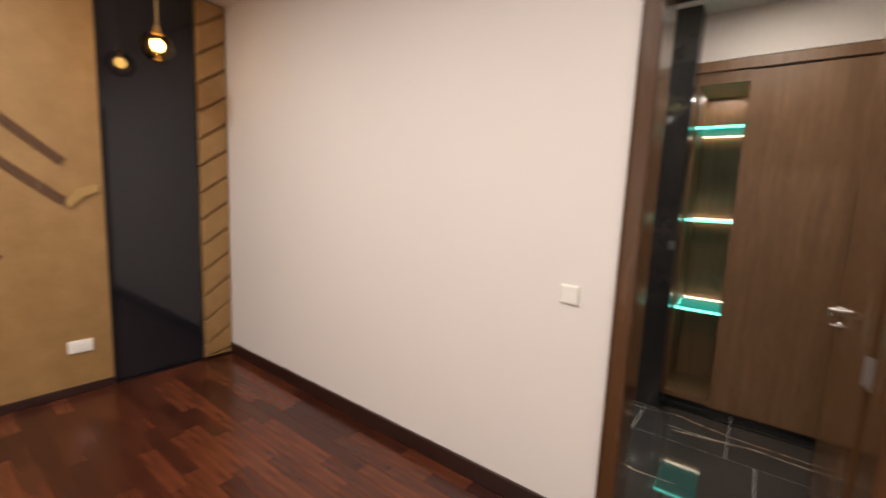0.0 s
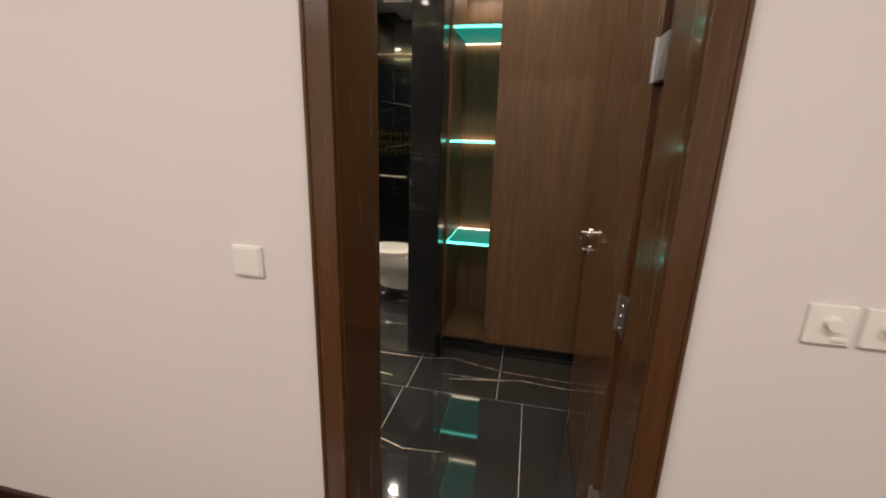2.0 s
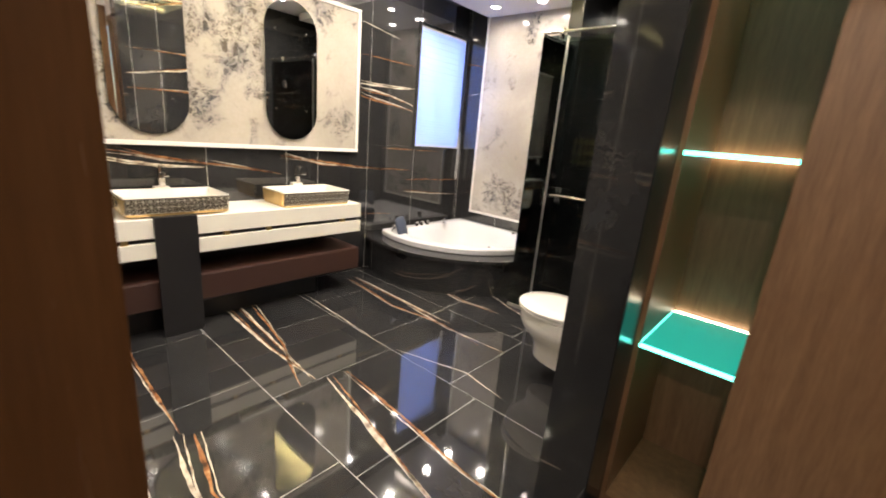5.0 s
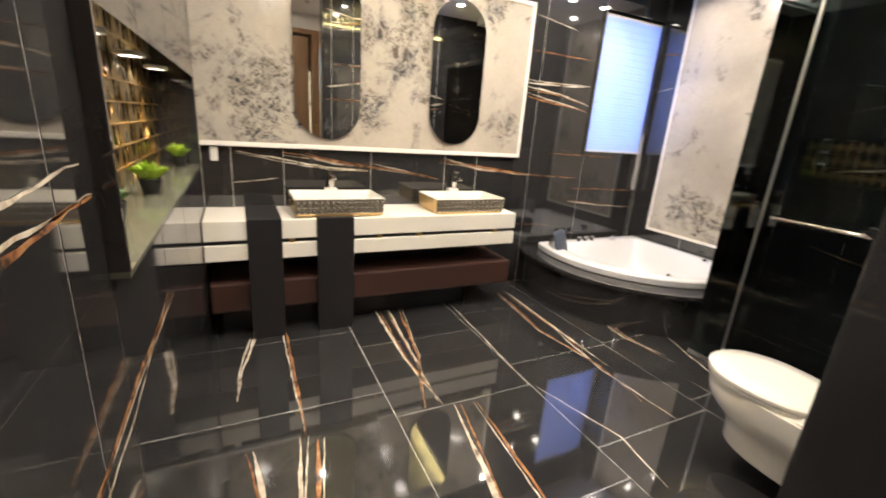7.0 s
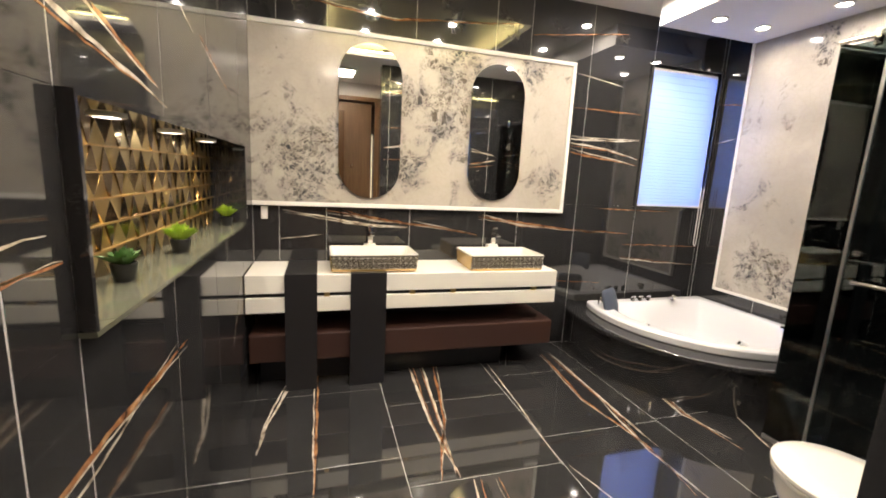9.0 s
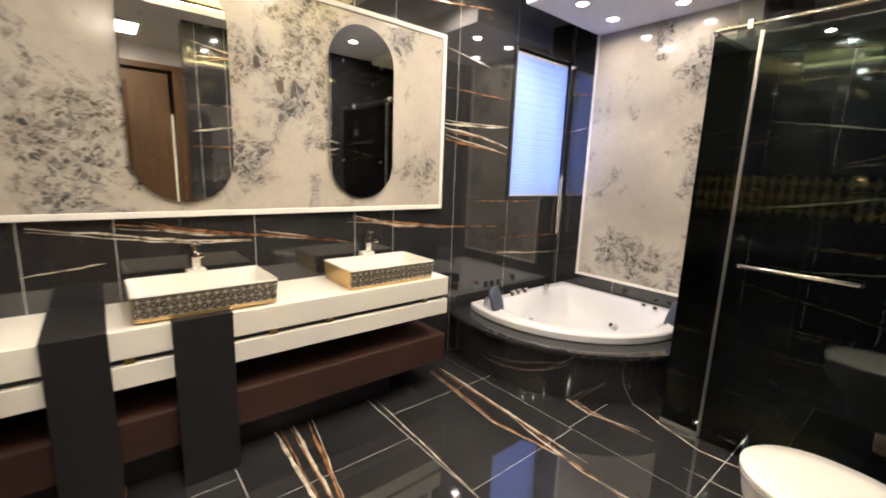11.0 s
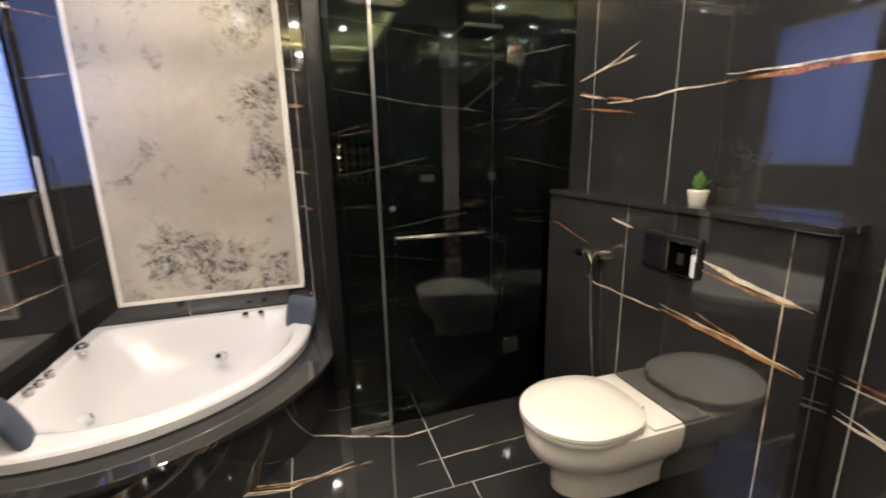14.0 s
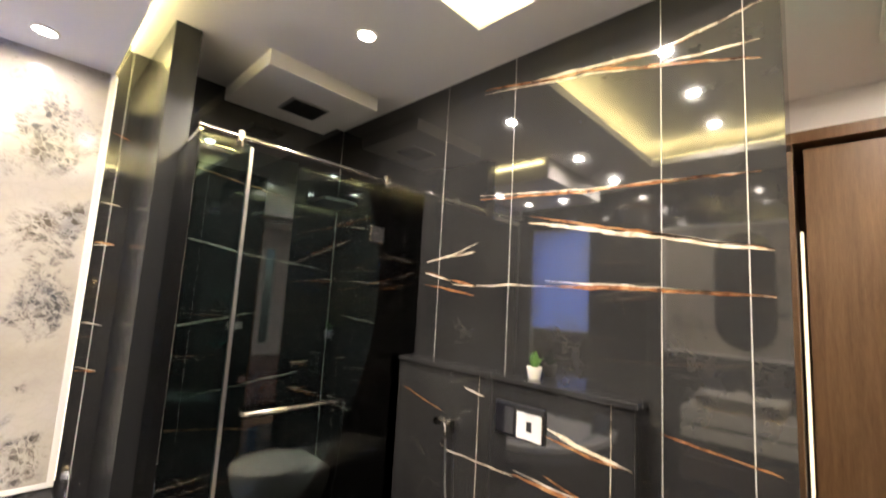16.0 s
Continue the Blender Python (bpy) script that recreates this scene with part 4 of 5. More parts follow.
def pillow(x, y, ang, name="bath_pillow"):
    t = new(name)
    t.matrix_basis = pose(x, y, 0.425, 0, 0, ang)
    tagged(t, "slate grey padded bath headrest on a chrome bracket", "headrest", "bath headrests")
    o = make("pad", BM(), M_RUBBER, True)
    bm = BM()
    loft(bm, [[(w * math.cos(a) * 0.5, th * math.sin(a), 0) for a in (2 * math.pi * q / 20 for q in range(20))] for w, th in ((0.17, 0.012), (0.215, 0.028), (0.23, 0.036), (0.23, 0.036), (0.215, 0.028), (0.16, 0.012))])
    bm.verts.ensure_lookup_table()
    hs = (0.0, 0.012, 0.06, 0.15, 0.20, 0.215)
    for i, v in enumerate(bm.verts):
        v.co.z = hs[i // 20]
    bmesh.ops.transform(bm, matrix=pose(0, 0.03, -0.02, 18, 0, 0), verts=bm.verts)
    bmesh.ops.translate(bm, vec=(0, 0.06, -0.03), verts=bm.verts)
    bm.to_mesh(o.data)
    bm.free()
    for p in o.data.polygons:
        p.use_smooth = True
    o.parent = t
    bm = BM()
    for sx in (-0.03, 0.03):
        cyl(bm, (sx, -0.03, 0), (sx, -0.03, 0.075), 0.008, seg=12)
        cyl(bm, (sx, -0.03, 0.07), (sx, 0.05, 0.06), 0.007, seg=12)
    b = make("bracket", bm, M_CHROME, True)
    b.parent = t


pillow(-2.45, 5.97, 140)
pillow(-3.57, 5.06, -62)

# ---- shower ----
glass_ob = thing("shower_screen", (-1.65, 5.28, 0), "frameless glass shower screen with a hinged door", "shower screen")
part("fixed_panel", box(BM(), -2.268, 5.276, 0.03, -2.062, 5.284, 2.22), M_GLASS, glass_ob)
gd = part("glass_door", box(BM(), -2.048, 5.276, 0.012, -1.340, 5.284, 2.20), M_GLASS, glass_ob)
part("fixed_panel", box(BM(), -1.333, 5.276, 0.012, XT - 0.002, 5.284, 2.22), M_GLASS, glass_ob)
part("return_panel", prism(BM(), [(-2.268, 5.2845), (-2.260, 5.2845), (-2.229, 5.743), (-2.237, 5.743)], 0.03, 2.22), M_GLASS, glass_ob)
part("return_rail", cyl(BM(), (-2.264, 5.28, 2.235), (-2.233, 5.744, 2.235), 0.010, seg=12), M_CHROME, glass_ob, "slim chrome top rail", True)
part("seal_strip", box(BM(), -2.064, 5.272, 0.012, -2.050, 5.288, 2.21), M_STEEL, glass_ob, "pale plastic and steel seal strip")
part("top_rail", cyl(BM(), (-2.274, 5.28, 2.245), (XT, 5.28, 2.245), 0.011, seg=12), M_CHROME, glass_ob, "slim chrome top rail", True)
part("sill", box(BM(), -2.27, 5.268, 0.0, -2.06, 5.292, 0.028, 0.002), M_STEEL, glass_ob)
for x in (-2.11, -1.29):
    part("rail_clip", box(BM(), x - 0.012, 5.262, 2.195, x + 0.012, 5.298, 2.27, 0.003), M_CHROME, glass_ob, "", True)
for z in (0.36, 1.92):
    part("hinge", box(BM(), -1.385, 5.264, z - 0.045, -1.290, 5.296, z + 0.045, 0.004), M_CHROME, glass_ob, "square chrome glass hinge")
hz = 1.048
bm = tube(BM(), [(-1.985, 5.276, hz), (-1.985, 5.235, hz), (-1.975, 5.225, hz), (-1.53, 5.225, hz), (-1.52, 5.235, hz), (-1.52, 5.276, hz)], 0.011, 12)
part("bar_handle", bm, M_CHROME, gd, "chrome towel bar handle", True)
part("lock_knob", cyl(BM(), (-2.0, 5.276, 1.19), (-2.0, 5.255, 1.19), 0.016), M_CHROME, gd, "", True)
sh = thing("shower_column", (XT, 5.85, 1.0), "chrome shower mixer with a square rain head", "shower")
bm = box(BM(), XT - 0.03, 5.70, 1.05, XT - 0.013, 5.98, 1.13, 0.004)
part("mixer", bm, M_CHROME, sh)
part("riser", tube(BM(), [(XT - 0.03, 5.84, 1.13), (XT - 0.03, 5.84, 2.15), (XT - 0.06, 5.84, 2.2), (XT - 0.32, 5.84, 2.2)], 0.009), M_CHROME, sh, "", True)
part("rain_head", box(BM(), XT - 0.44, 5.72, 2.165, XT - 0.2, 5.96, 2.188, 0.004), M_STEEL, sh)
VZ = CZ - 0.09
vent = thing("ceiling_vent", (-1.50, 5.98, VZ), "square grey extractor grille in the boxed shower ceiling", "vent")
part("grille_frame", box(BM(), -1.63, 5.86, VZ - 0.012, -1.37, 6.10, VZ - 0.0005, 0.003), M_STEEL, vent)
for k in range(7):
    part("slat", box(BM(), -1.615, 5.872 + 0.031 * k, VZ - 0.018, -1.385, 5.888 + 0.031 * k, VZ - 0.0125), M_DARK, vent)
valve = thing("shower_valve", (-2.20, 6.08, 1.30), "chrome shower valve with three knobs in a column", "shower valve")
part("plate", box(BM(), -2.199, 6.035, 1.30, -2.191, 6.125, 1.55, 0.003), M_CHROME, valve)
for z in (1.345, 1.425, 1.505):
    part("knob", cyl(BM(), (-2.191, 6.08, z), (-2.155, 6.08, z), 0.024, 0.020), M_CHROME, valve, "", True)

# ---- toilet corner ----
LX = -1.125
cist = thing("cistern_box", (-1.05, 4.55, 0), "black marble boxed-in cistern with a ledge", "cistern box")
part("front", box(BM(), LX, 3.94, 0.0, XT - 0.0135, 5.24, 1.225), M_BLACK, cist)
part("ledge", box(BM(), LX - 0.012, 3.925, 1.2255, XT - 0.0135, 5.24, 1.25, 0.003), M_BLACK, cist)
flush = thing("flush_plate", (LX, 4.42, 1.04), "black flush plate with chrome buttons", "flush plate")
part("plate", box(BM(), LX - 0.012, 4.295, 1.00, LX, 4.55, 1.146, 0.008), M_DARK, flush)
part("button", box(BM(), LX - 0.020, 4.300, 1.008, LX - 0.0122, 4.430, 1.124, 0.004), M_MIRROR, flush, "polished chrome square push plate")
part("slot", box(BM(), LX - 0.0225, 4.352, 1.045, LX - 0.0202, 4.376, 1.086, 0.001), M_DARK, flush)
part("button", box(BM(), LX - 0.017, 4.440, 1.012, LX - 0.0122, 4.540, 1.132, 0.004), M_BLACK_GLASS, flush)

toilet = thing("toilet", (-1.35, 4.53, 0), "white ceramic wall-hung toilet with its lid closed", "toilet")
TYC = 4.478


def egg(x_back, x_front, half, z, k=28, square=0.0):
    """A toilet outline: straight back, rounded front."""
    pts = []
    mid = x_back - (x_back - x_front) * 0.42
    for j in range(k + 1):
        a = math.pi / 2 + math.pi * j / k
        pts.append((mid + (mid - x_front) * math.cos(a), TYC + half * math.sin(a), z))
    pts.append((x_back, TYC - half * (0.94 + square), z))
    pts.append((x_back, TYC + half * (0.94 + square), z))
    return pts


part("bowl", loft(BM(), [egg(LX, f, h, z, square=q) for f, h, z, q in ((-1.530, 0.098, 0.118, 0.0), (-1.548, 0.112, 0.122, 0.0), (-1.556, 0.118, 0.135, 0.0), (-1.558, 0.120, 0.20, 0.0),
                                                                           (-1.572, 0.130, 0.236, 0.0), (-1.602, 0.152, 0.272, 0.02), (-1.644, 0.180, 0.312, 0.04), (-1.662, 0.192, 0.345, 0.05), (-1.669, 0.197, 0.370, 0.05),
                                                                           (-1.673, 0.200, 0.40, 0.05), (-1.674, 0.200, 0.4408, 0.05))]), M_CERAMIC, toilet, "", True)


def oval(shrink, z, k=44):
    """The lid's outline, squarer towards the hinge."""
    pts = []
    for j in range(k):
        a_ = 2 * math.pi * j / k
        c, d = math.cos(a_), math.sin(a_)
        e = 0.62 if c > 0 else 1.0
        u, v = math.copysign(abs(c) ** e, c), math.copysign(abs(d) ** (0.72 if c > 0 else 1.0), d)
        pts.append((-1.455 + 0.228 * shrink * u, TYC + 0.204 * shrink * v * (1.0 - (0.06 * c if c > 0 else 0.0)), z))
    return pts


part("seat", loft(BM(), [oval(0.985, 0.4415), oval(1.0, 0.446), oval(1.0, 0.460)]), M_CERAMIC, toilet, "", True)
part("lid", loft(BM(), [oval(0.99, 0.462), oval(1.012, 0.467), oval(1.01, 0.480), oval(0.96, 0.489), oval(0.6, 0.494)]), M_CERAMIC, toilet, "", True)
part("hinge_bar", cyl(BM(), (-1.226, TYC - 0.09, 0.472), (-1.226, TYC + 0.09, 0.472), 0.010), M_CERAMIC, toilet, "", True)
part("rear_deck", box(BM(), LX - 0.135, TYC - 0.190, 0.4412, LX - 0.001, TYC + 0.190, 0.4535, 0.006), M_CERAMIC, toilet, "", True)

spray = thing("bidet_spray", (LX, 4.83, 0.97), "chrome bidet spray hanging on its hose", "bidet spray")
part("wall_valve", cyl(BM(), (LX, 4.80, 0.98), (LX - 0.03, 4.80, 0.98), 0.024), M_CHROME, spray, "", True)
bm = tube(BM(), [(LX - 0.03, 4.83, 0.90), (LX - 0.035, 4.83, 0.96), (LX - 0.06, 4.825, 1.0), (LX - 0.09, 4.82, 1.01)], 0.012)
cyl(bm, (LX - 0.085, 4.82, 1.01), (LX - 0.115, 4.815, 1.0), 0.014, 0.022)
part("spray_head", bm, M_CHROME, spray, "", True)
part("hose", tube(BM(), [(LX - 0.03, 4.83, 0.90), (LX - 0.028, 4.82, 0.7), (LX - 0.025, 4.79, 0.45), (LX - 0.028, 4.76, 0.33), (LX - 0.03, 4.79, 0.27), (LX - 0.02, 4.83, 0.3), (LX - 0.005, 4.84, 0.33)], 0.0045), M_STEEL, spray, "", True)


def leaf_mesh(bm, base, tip, w):
    base, tip = Vector(base), Vector(tip)
    side = (tip - base).cross(Vector((0, 0, 1)))
    side = (side.normalized() if side.length > 1e-6 else Vector((1, 0, 0))) * w
    mid = base.lerp(tip, 0.55) + Vector((0, 0, 0.15 * (tip - base).length))
    vs = [bm.verts.new(p) for p in (base - side * 0.3, base + side * 0.3, mid + side, tip, mid - side)]
    bm.faces.new(vs)


def plant(x, y, z, pot, leaf, seed, r=0.03, spread=0.06, up=0.09, n=46, label=""):
    t = thing("potted_plant", (x, y, z), label, "potted plant")
    loops = [[(x + q * math.cos(a), y + q * math.sin(a), z + h) for a in (2 * math.pi * j / 20 for j in range(20))] for q, h in ((r * 0.68, 0.0), (r * 0.75, 0.003), (r * 1.0, 0.052), (r * 0.92, 0.055), (r * 0.88, 0.045))]
    part("pot", loft(BM(), loops, True, False), pot, t, "", True)
    part("soil", cyl(BM(), (x, y, z + 0.040), (x, y, z + 0.045), r * 0.88), M_SOIL, t)
    g = random.Random(seed)
    bm = BM()
    for k in range(n):
        a, e = g.uniform(0, 6.28), g.uniform(0.15, 1.0)
        d = spread * e * g.uniform(0.6, 1.0)
        leaf_mesh(bm, (x + 0.3 * r * math.cos(a), y + 0.3 * r * math.sin(a), z + 0.045), (x + d * math.cos(a), y + d * math.sin(a), z + 0.055 + up * (1.05 - 0.55 * e) * g.uniform(0.7, 1.0)), g.uniform(0.006, 0.011))
    part("foliage", bm, leaf, t)


plant(-1.055, 4.40, 1.25, M_CERAMIC, M_LEAF2, 3, 0.036, 0.05, 0.08, 34, "small green succulent in a white pot on the ledge")

# ---- lit niche ----
niche = tagged(new("wall_niche"), "black framed lit wall niche with a gold lattice back", "wall niche", kind="structure")
NX0, NX1, NZ0, NZ1, NB = -3.405, -1.57, 1.11, 1.59, YN - 0.165
part("niche_back", box(BM(), NX0, NB - 0.004, NZ0, NX1, NB, NZ1), M_BLACK_GLASS, niche)
for b in ((NX0 - 0.0, NZ1 - 0.012, NX1, NZ1), (NX0, NZ0, NX1, NZ0 + 0.012)):
    part("niche_board", box(BM(), b[0], NB, b[1], b[2], YN + 0.030, b[3]), M_SHELF if b[1] == NZ0 else M_BLACK, niche)
for x in (NX0, NX1 - 0.012):
    part("niche_side", box(BM(), x, NB, NZ0 + 0.012, x + 0.012, YN + 0.030, NZ1 - 0.012), M_BLACK, niche)
# tilted gold facets between thin bars, so that each catches the light its own way
ROWS, COLS = 6, 20
ch, cw = (NZ1 - NZ0 - 0.024) / ROWS, (NX1 - NX0 - 0.024) / COLS
for j in range(ROWS):
    for k in range(COLS):
        xa, za = NX0 + 0.012 + k * cw, NZ0 + 0.012 + j * ch
        up = [(xa, za), (xa + cw, za), (xa + cw / 2, za + ch)] if j % 2 else [(xa, za + ch), (xa + cw, za + ch), (xa + cw / 2, za)]
        down = [(xa + cw / 2, za + ch), (xa + 1.5 * cw, za + ch), (xa + cw, za)] if j % 2 else [(xa + cw / 2, za), (xa + 1.5 * cw, za), (xa + cw, za + ch)]
        for i, tri in enumerate((up, down)):
            if max(q[0] for q in tri) > NX1 - 0.0119:
                continue
            lift = ((0.010, 0.003, 0.006), (0.002, 0.011, 0.005), (0.004, 0.004, 0.012))[(k + 2 * j + i) % 3]
            base = [(x, NB + 0.0005, z) for x, z in tri]
            top = [(x, NB + 0.0015 + h, z) for (x, z), h in zip(tri, lift)]
            part("gold_facet", loft(BM(), [base, top]), (M_GOLD_DULL, M_BRONZE)[i], niche)
for j in range(1, ROWS):
    z = NZ0 + 0.012 + j * ch
    part("gold_bar", box(BM(), NX0 + 0.012, NB, z - 0.0025, NX1 - 0.012, NB + 0.016, z + 0.0025), M_GOLD, niche)
for x in (-1.95, -2.45, -2.95):
    downlight(x, YN - 0.075, NZ1 - 0.012, 1.1, 0.032)
plant(-2.43, YN - 0.06, NZ0 + 0.012, M_DARK, M_LEAF, 5, 0.036, 0.085, 0.075, 80, "small bright green plant in a black pot in the niche")
plant(-3.27, YN - 0.06, NZ0 + 0.012, M_DARK, M_LEAF, 6, 0.036, 0.085, 0.080, 80, "small bright green plant in a black pot in the niche")
plant(-1.99, YN - 0.08, NZ0 + 0.012, M_DARK, M_LEAF2, 7, 0.034, 0.075, 0.05, 60, "small dark green plant in a black pot in the niche")

for k in range(2):
    switch(-0.893 - 0.09 * k, 1.152, False, YN, 1, "square white light switch on black marble")

# ---- veins in the black marble ----


def vein(bm, put, pts, w, seed, step=0.028):
    """A ragged ribbon along a run of 2D points on a surface."""
    g = random.Random(seed)
    line = []
    for (a, b), (c, d) in zip(pts, pts[1:]):
        k = max(2, int(math.hypot(c - a, d - b) / step))
        line += [(a + (c - a) * j / k, b + (d - b) * j / k) for j in range(k)]
    line.append(pts[-1])
    prev = None
    run = len(line) - 1
    off, wide = 0.0, 0.7
    for i, (a, b) in enumerate(line):
        c, d = line[min(i + 1, run)]
        e, f = line[max(i - 1, 0)]
        t = Vector((c - e, d - f)).normalized()
        n_ = Vector((-t.y, t.x))
        off = 0.8 * off + g.gauss(0, 0.35) * (0.0045 if w > 0.0065 else 0.0)
        wide = 0.68 * wide + 0.32 * g.uniform(0.05, 1.3)
        ww = 0.92 * w * (wide if w > 0.0065 else 1.0) * min(1.0, 0.25 + 3.0 * min(i, run - i) / max(1, run))
        p = Vector((a, b)) + n_ * off
        cur = (bm.verts.new(put(*(p + n_ * ww / 2))), bm.verts.new(put(*(p - n_ * ww / 2))))
        if prev:
            bm.faces.new((prev[0], prev[1], cur[1], cur[0]))
        prev = cur


def veins(parent, put, white, gold):
    for name, rows, m in (("white_vein", white, M_VEIN_W), ("gold_vein", gold, M_VEIN_G)):
        for i, (w, *pts) in enumerate(rows):
            bm = BM()
            vein(bm, put, pts, w, 7 * i + len(rows) + len(pts))
            if w > 0.015:
                side = BM()
                t = Vector((pts[-1][0] - pts[0][0], pts[-1][1] - pts[0][1])).normalized()
                n_ = Vector((-t.y, t.x)) * w * (1.1 if i % 2 else -0.9)
                vein(side, put, [(a + n_.x * (1 - 1.1 * q / max(1, len(pts) - 1)), b + n_.y * (1 - 1.1 * q / max(1, len(pts) - 1))) for q, (a, b) in enumerate(pts)], w * 0.45, 11 * i + 3)
                bmesh.ops.recalc_face_normals(side, faces=side.faces)
                part("side_vein", side, M_VEIN_G if m is M_VEIN_W and i % 3 else M_VEIN_W, parent)
            bmesh.ops.recalc_face_normals(bm, faces=bm.faces)
            part(name, bm, m, parent, "pale marble vein" if m is M_VEIN_W else "rust gold marble vein")


FLOOR = bpy.data.objects["floor_bathroom"]

veins(FLOOR, lambda a, b: (a, b, 0.0006),
      [(0.03, (-3.62, 2.53), (-2.99, 2.40), (-2.72, 2.38)), (0.028, (-3.67, 3.35), (-2.84, 3.33), (-2.34, 3.36)), (0.024, (-3.65, 3.46), (-2.9, 3.40), (-2.37, 3.35)),
       (0.010, (-3.53, 3.98), (-2.31, 3.92)), (0.026, (-3.6, 4.60), (-2.86, 4.57), (-2.33, 4.55)), (0.02, (-2.86, 4.55), (-2.3, 4.47), (-1.8, 4.50)), (0.016, (-3.08, 5.07), (-2.58, 4.98), (-2.29, 5.06)),
       (0.032, (-2.31, 3.42), (-1.8, 3.33), (-1.45, 3.27), (-1.0, 3.2)), (0.035, (-2.33, 2.44), (-2.06, 2.47), (-1.7, 2.42)), (0.03, (-2.35, 2.64), (-1.97, 2.59), (-1.6, 2.6)),
       (0.016, (-0.65, 3.25), (-0.22, 3.34), (0.13, 3.31)), (0.012, (-0.7, 3.30), (-0.3, 3.30)), (0.008, (-1.55, 3.46), (-0.84, 3.46), (-0.6, 3.52)), (0.014, (-1.05, 2.70), (-0.75, 2.60), (-0.55, 2.62)),
       (0.008, (-2.0, 4.93), (-1.4, 4.95)), (0.012, (-2.3, 3.95), (-1.8, 4.10), (-1.5, 4.05)), (0.01, (-2.55, 5.35), (-2.0, 5.15), (-1.6, 5.2))],
      [(0.024, (-3.56, 2.68), (-2.83, 2.67), (-2.35, 2.66)), (0.022, (-3.57, 3.54), (-2.83, 3.42), (-2.34, 3.26)), (0.022, (-3.6, 4.52), (-2.88, 4.43), (-2.36, 4.5), (-1.97, 4.45)),
       (0.018, (-3.08, 5.10), (-2.58, 5.0), (-2.2, 5.03)), (0.022, (-2.30, 3.55), (-1.77, 3.51), (-1.31, 3.46), (-0.95, 3.45)), (0.028, (-2.31, 2.71), (-1.92, 2.65), (-1.5, 2.70)),
       (0.016, (-0.67, 3.51), (-0.32, 3.42), (0.13, 3.39)), (0.012, (-1.1, 2.66), (-0.8, 2.57))])
veins(bpy.data.objects["wall_vanity"], lambda a, b: (XV + 0.0006, a, b),
      [(0.02, (2.44, 1.17), (3.03, 1.07), (3.35, 1.05)), (0.016, (2.85, 1.16), (3.1, 1.10), (3.3, 1.08)), (0.02, (3.98, 1.17), (4.35, 1.08), (4.7, 1.06)), (0.022, (4.72, 1.83), (5.2, 1.84), (5.44, 1.87)),
       (0.024, (4.72, 1.80), (5.1, 1.77), (5.45, 1.70)), (0.016, (5.38, 0.79), (5.8, 0.75), (6.28, 0.72)), (0.01, (4.75, 2.36), (5.2, 2.30)), (0.012, (2.4, 0.95), (2.7, 0.99))],
      [(0.022, (2.73, 1.17), (3.09, 1.12), (3.85, 1.02)), (0.018, (3.4, 1.08), (3.95, 1.00)), (0.022, (3.95, 1.15), (4.74, 1.06), (5.44, 1.02)), (0.022, (4.72, 1.73), (5.44, 1.64)), (0.012, (4.74, 2.09), (5.43, 2.08)),
       (0.012, (5.05, 1.25), (5.9, 1.24)), (0.014, (5.4, 0.92), (6.28, 0.90)), (0.018, (2.3, 2.62), (3.2, 2.55), (4.2, 2.66)), (0.014, (4.3, 2.6), (5.2, 2.72)), (0.008, (4.46, 0.60), (5.2, 0.56))])
veins(bpy.data.objects["wall_toilet"], lambda a, b: (XT - 0.0006, a, b),
      [(0.014, (5.22, 1.80), (5.0, 1.84), (4.82, 1.90)), (0.012, (5.0, 1.83), (4.83, 1.85)), (0.016, (5.22, 1.73), (5.0, 1.69)), (0.012, (4.82, 1.66), (4.6, 1.67), (4.26, 1.67)),
       (0.034, (4.50, 1.985), (4.17, 1.92), (3.83, 1.86), (3.54, 1.81)), (0.02, (4.66, 2.75), (3.89, 2.66), (3.55, 2.72)), (0.024, (3.93, 0.68), (3.72, 0.64), (3.54, 0.60)), (0.014, (3.9, 2.60), (3.56, 2.58)),
       (0.012, (5.25, 1.05), (5.9, 0.98)), (0.012, (5.3, 2.0), (6.2, 2.1)), (0.012, (5.3, 1.35), (6.1, 1.42))],
      [(0.014, (5.21, 1.66), (4.83, 1.61)), (0.018, (5.0, 1.69), (4.83, 1.66)), (0.026, (4.40, 1.67), (4.03, 1.67), (3.54, 1.65)), (0.022, (4.82, 2.78), (4.2, 2.68), (3.56, 2.50)),
       (0.022, (4.82, 2.14), (4.2, 2.10), (3.57, 2.09)), (0.024, (3.93, 0.81), (3.56, 0.78)), (0.014, (3.9, 1.13), (3.54, 1.09)), (0.014, (5.3, 1.72), (6.2, 1.60))])
veins(cist, lambda a, b: (LX - 0.0006, a, b),
      [(0.012, (4.90, 0.86), (4.83, 0.84), (4.45, 0.84)), (0.028, (4.29, 1.075), (4.1, 1.03), (3.95, 1.01)), (0.012, (4.75, 1.16), (4.62, 1.14)), (0.004, (4.655, 1.222), (4.655, 0.02)), (0.004, (4.025, 1.222), (4.025, 0.02))],
      [(0.022, (4.45, 0.845), (4.12, 0.83), (3.945, 0.82)), (0.012, (4.3, 0.885), (4.12, 0.845)), (0.01, (5.2, 1.08), (4.9, 1.02))])
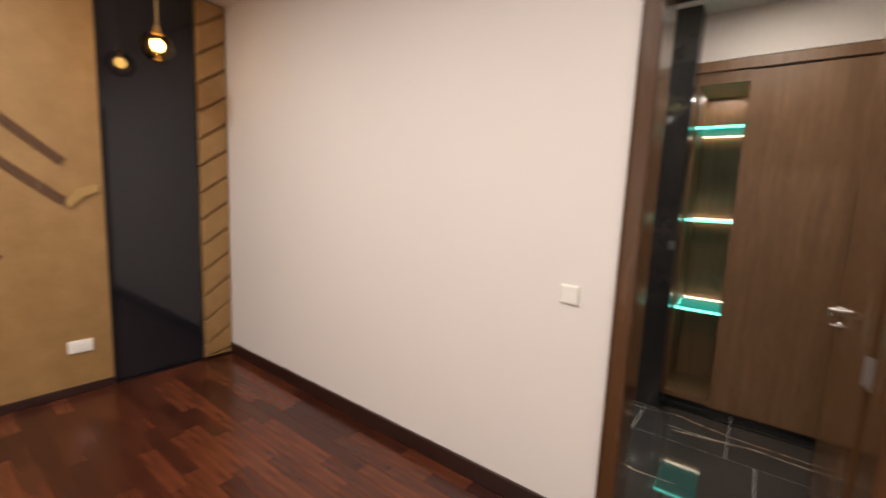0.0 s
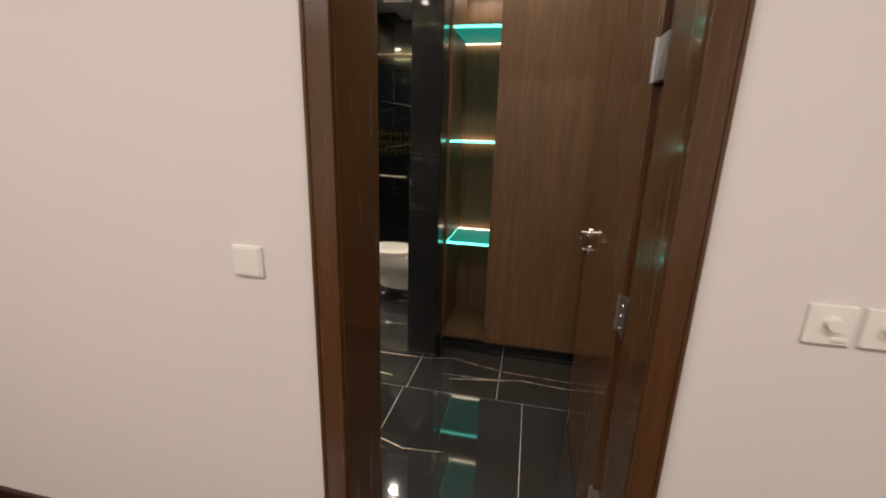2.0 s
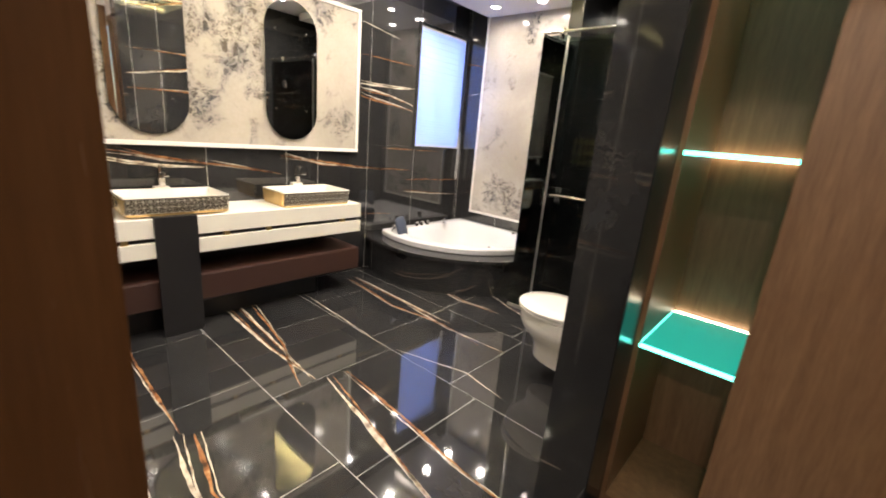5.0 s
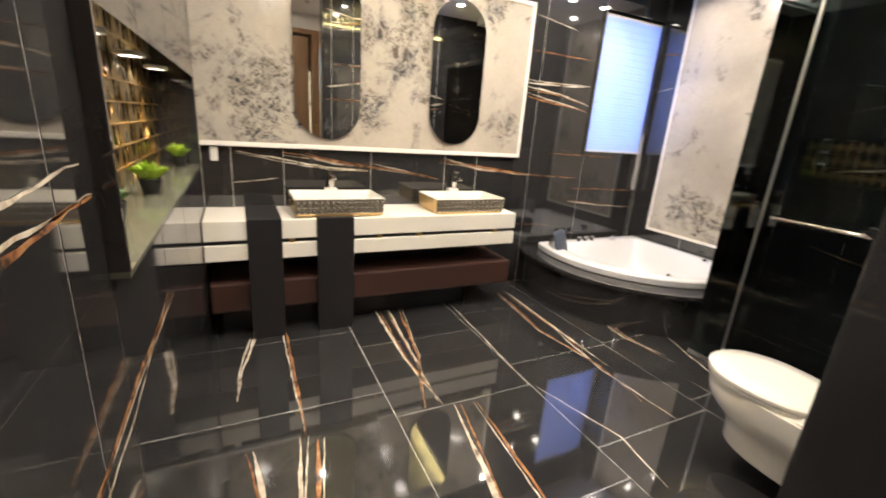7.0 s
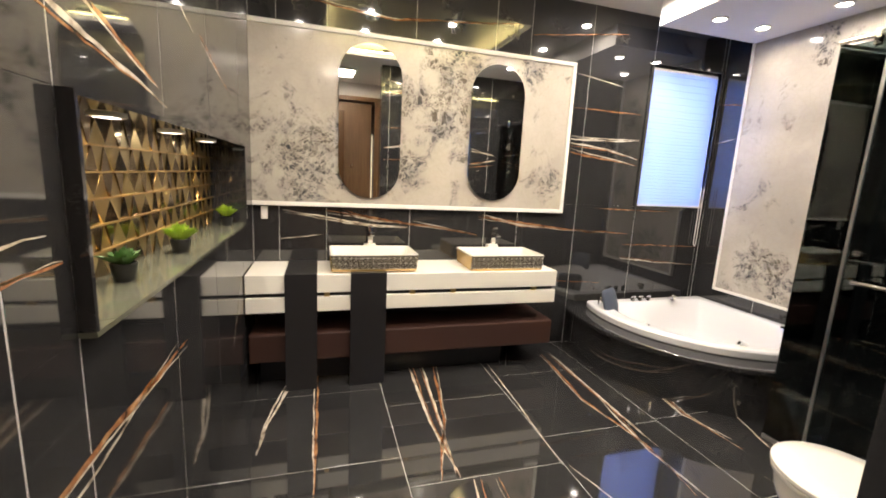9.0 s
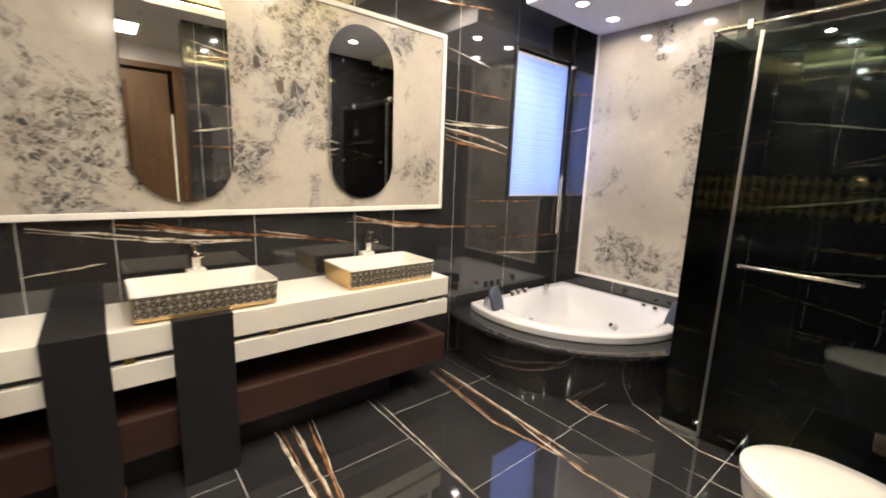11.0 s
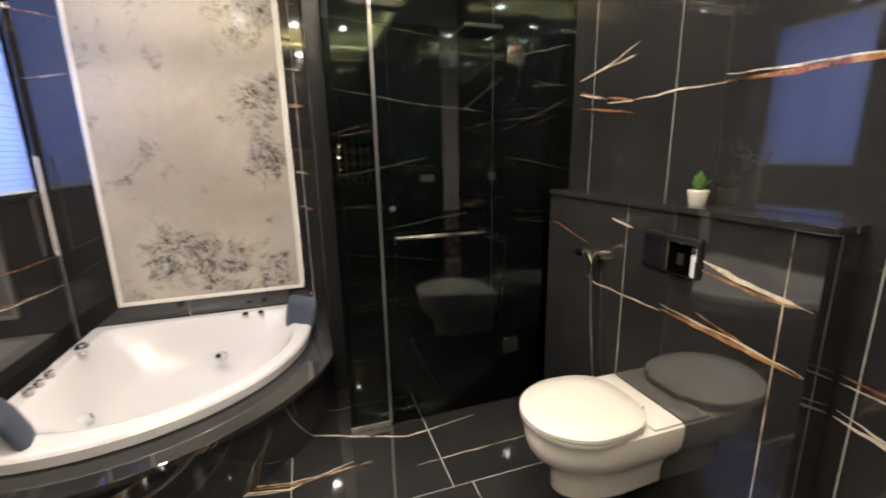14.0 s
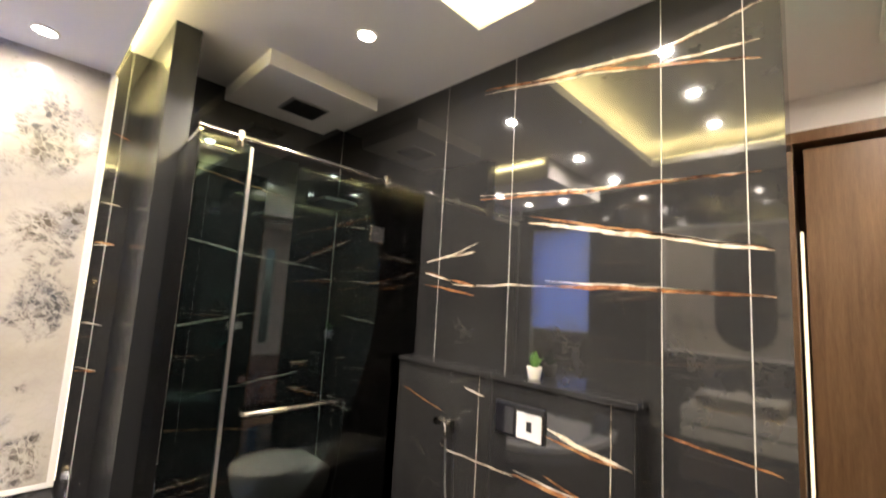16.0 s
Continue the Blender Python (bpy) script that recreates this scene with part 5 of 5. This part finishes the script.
veins(bpy.data.objects["wall_bedroom_door"], lambda a, b: (a, YN + 0.0006, b),
      [(0.012, (-0.8, 1.30), (-1.12, 1.31), (-1.50, 1.33)), (0.02, (-1.45, 1.76), (-2.17, 1.63)), (0.012, (-2.0, 2.1), (-2.5, 1.95)), (0.014, (-2.1, 0.87), (-1.6, 0.81), (-1.2, 0.80)), (0.012, (-3.3, 0.8), (-3.0, 0.45))],
      [(0.018, (-0.8, 1.25), (-1.2, 1.26), (-1.54, 1.275)), (0.018, (-2.6, 1.97), (-3.19, 1.82)), (0.024, (-2.23, 0.84), (-1.63, 0.85), (-1.1, 0.83)), (0.02, (-1.5, 1.85), (-2.1, 1.68)), (0.014, (-3.5, 0.65), (-3.1, 0.55))])
veins(bpy.data.objects["wall_back"], lambda a, b: (a, YB - 0.0006, b),
      [(0.012, (-2.45, 2.0), (-2.36, 1.99)), (0.012, (-2.25, 1.9), (-1.6, 1.8), (-1.0, 1.75)), (0.014, (-2.2, 1.3), (-1.5, 1.42)), (0.010, (-3.82, 1.9), (-3.6, 1.93)), (0.01, (-2.45, 1.35), (-2.36, 1.33)), (0.012, (-1.9, 0.9), (-1.2, 1.0))],
      [(0.018, (-2.45, 1.78), (-2.36, 1.77)), (0.016, (-2.45, 1.1), (-2.36, 1.09)), (0.014, (-3.82, 2.25), (-3.6, 2.22)), (0.014, (-2.25, 2.35), (-1.4, 2.25)), (0.012, (-2.2, 0.75), (-1.4, 0.62)), (0.014, (-2.45, 2.4), (-2.36, 2.38))])


# ---- tiles and strips, last ----


def tile_rows(parent, rows, name, material, place, gap=0.0023, thick=0.012, gap_v=None):
    for u0, u1, v0, v1 in rows:
        me = plank_mesh_of(u1 - u0 - gap, v1 - v0 - (gap if gap_v is None else gap_v), thick, name, material, 0.0005)
        piece(name, me, place((u0 + u1) / 2, (v0 + v1) / 2), parent)


rows = []
for y0, y1, xs in ((2.172, 3.10, (XV, -3.28, -2.55, -1.72, -0.90, -0.19, 0.6)), (3.10, 3.93, (XV, -3.05, -2.33, -1.60, -0.88, -0.34, 0.6)),
                   (3.93, 4.75, (XV, -3.30, -2.55, -1.79, -0.98)), (4.75, 5.52, (XV, -3.30, -2.57, -1.88, -0.98)), (5.52, YB, (XV, -3.0, -2.39, -1.70, -0.98))):
    for a, b in zip(xs, xs[1:]):
        rows.append((a, b, y0, y1))
tile_rows(FLOOR, rows, "floor_tile", M_BLACK, lambda u, v: pose(u, v, -0.012), 0.0032)


def clad(parent, us, vs, place, skip=(), gap=0.0035):
    rows = []
    for v0, v1 in zip(vs, vs[1:]):
        for u0, u1 in zip(us, us[1:]):
            if not any(u0 >= a - 1e-4 and u1 <= b + 1e-4 and v0 >= c - 1e-4 and v1 <= d + 1e-4 for a, b, c, d in skip):
                rows.append((u0, u1, v0, v1))
    tile_rows(parent, rows, "wall_tile", M_BLACK, place, gap, 0.012, 0.0003)


# u along the wall, v up
clad(bpy.data.objects["wall_vanity"], (YN, 2.41, 2.74, 3.37, 4.0, 4.30, 4.86, W0, W1, YB), (0.0, 1.28, 2.52, 3.1), lambda u, v: pose(XV - 0.012, u, v, 90, 0, 90), ((W0, W1, WZ0, WZ1),))
clad(bpy.data.objects["wall_back"], (XV, -3.20, -2.40, XT), (0.0, 3.1), lambda u, v: pose(u, YB + 0.012, v, 90, 0, 0))
clad(bpy.data.objects["wall_toilet"], (3.51, 3.61, 3.89, 4.61, 5.11, YB), (0.0, 3.1), lambda u, v: pose(XT + 0.012, u, v, 90, 0, -90))
clad(bpy.data.objects["wall_bedroom_door"], (XV, NX0, -2.70, -2.135, NX1, -1.38, -0.74), (0.0, NZ0, NZ1, 3.0), lambda u, v: pose(u, YN - 0.012, v, -90, 0, 0), ((NX0, NX1, NZ0, NZ1),), 0.0055)

# the rest of the parquet, out of the walk's sight
PX = 1.0  # where the single strips end
verts, faces = [], []
yy = YD - 0.02
row = 0
while yy > -3.0:
    xx = PX if yy > -1.6 else -4.12
    while xx < 2.4:
        k = len(verts)
        e = min(xx + (0.54 if xx > PX else 0.54 - 0.17 * (row % 3)), 2.4)
        verts += [(xx, yy - 0.0895, 0), (e - 0.001, yy - 0.0895, 0), (e - 0.001, yy - 0.0005, 0), (xx, yy - 0.0005, 0)]
        verts += [(a, b, -0.008) for a, b, _ in verts[k:k + 4]]
        faces += [(k, k + 1, k + 2, k + 3)] + [(k + i, k + 4 + i, k + 4 + (i + 1) % 4, k + (i + 1) % 4) for i in range(4)]
        xx = e
    yy -= 0.09
    row += 1
me = bpy.data.meshes.new("parquet_field")
me.from_pydata(verts, [], faces)
me.materials.append(M_PARQUET)
field = new("parquet_field", me)
field.parent = PLANKS
tagged(field, kind="stuff")

y = YD - 0.02
row = 0
while y > -1.6:
    x = -4.12 + (row % 3) * -0.21
    while x < PX - 0.001:
        length = (0.62, 0.46, 0.54)[rng.randrange(3)]
        x0, length = max(x, -4.12), min(length, PX - x)
        if x + length > x0 + 0.02:
            me = plank_mesh_of(round(x + length - x0, 3) - 0.001, 0.089, 0.010, "parquet_strip", M_PARQUET)
            piece("parquet_strip", me, pose((x0 + x + length) / 2, y - 0.045, -0.010), PLANKS)
        x += length
    y -= 0.09
    row += 1

# polished end of the partition wall
end_wall = bpy.data.objects["wall_toilet"]
piece("wall_tile", plank_mesh_of(0.186, 3.08, 0.012, "end_tile_front", M_BLACK, 0.0008), pose(-0.893, 3.513, 1.55, 90, 0, 0), end_wall)
piece("wall_tile", plank_mesh_of(0.20, 3.08, 0.010, "end_tile", M_SIDE, 0.0008), pose(-0.806, 3.605, 1.55, 90, 0, 90), end_wall)
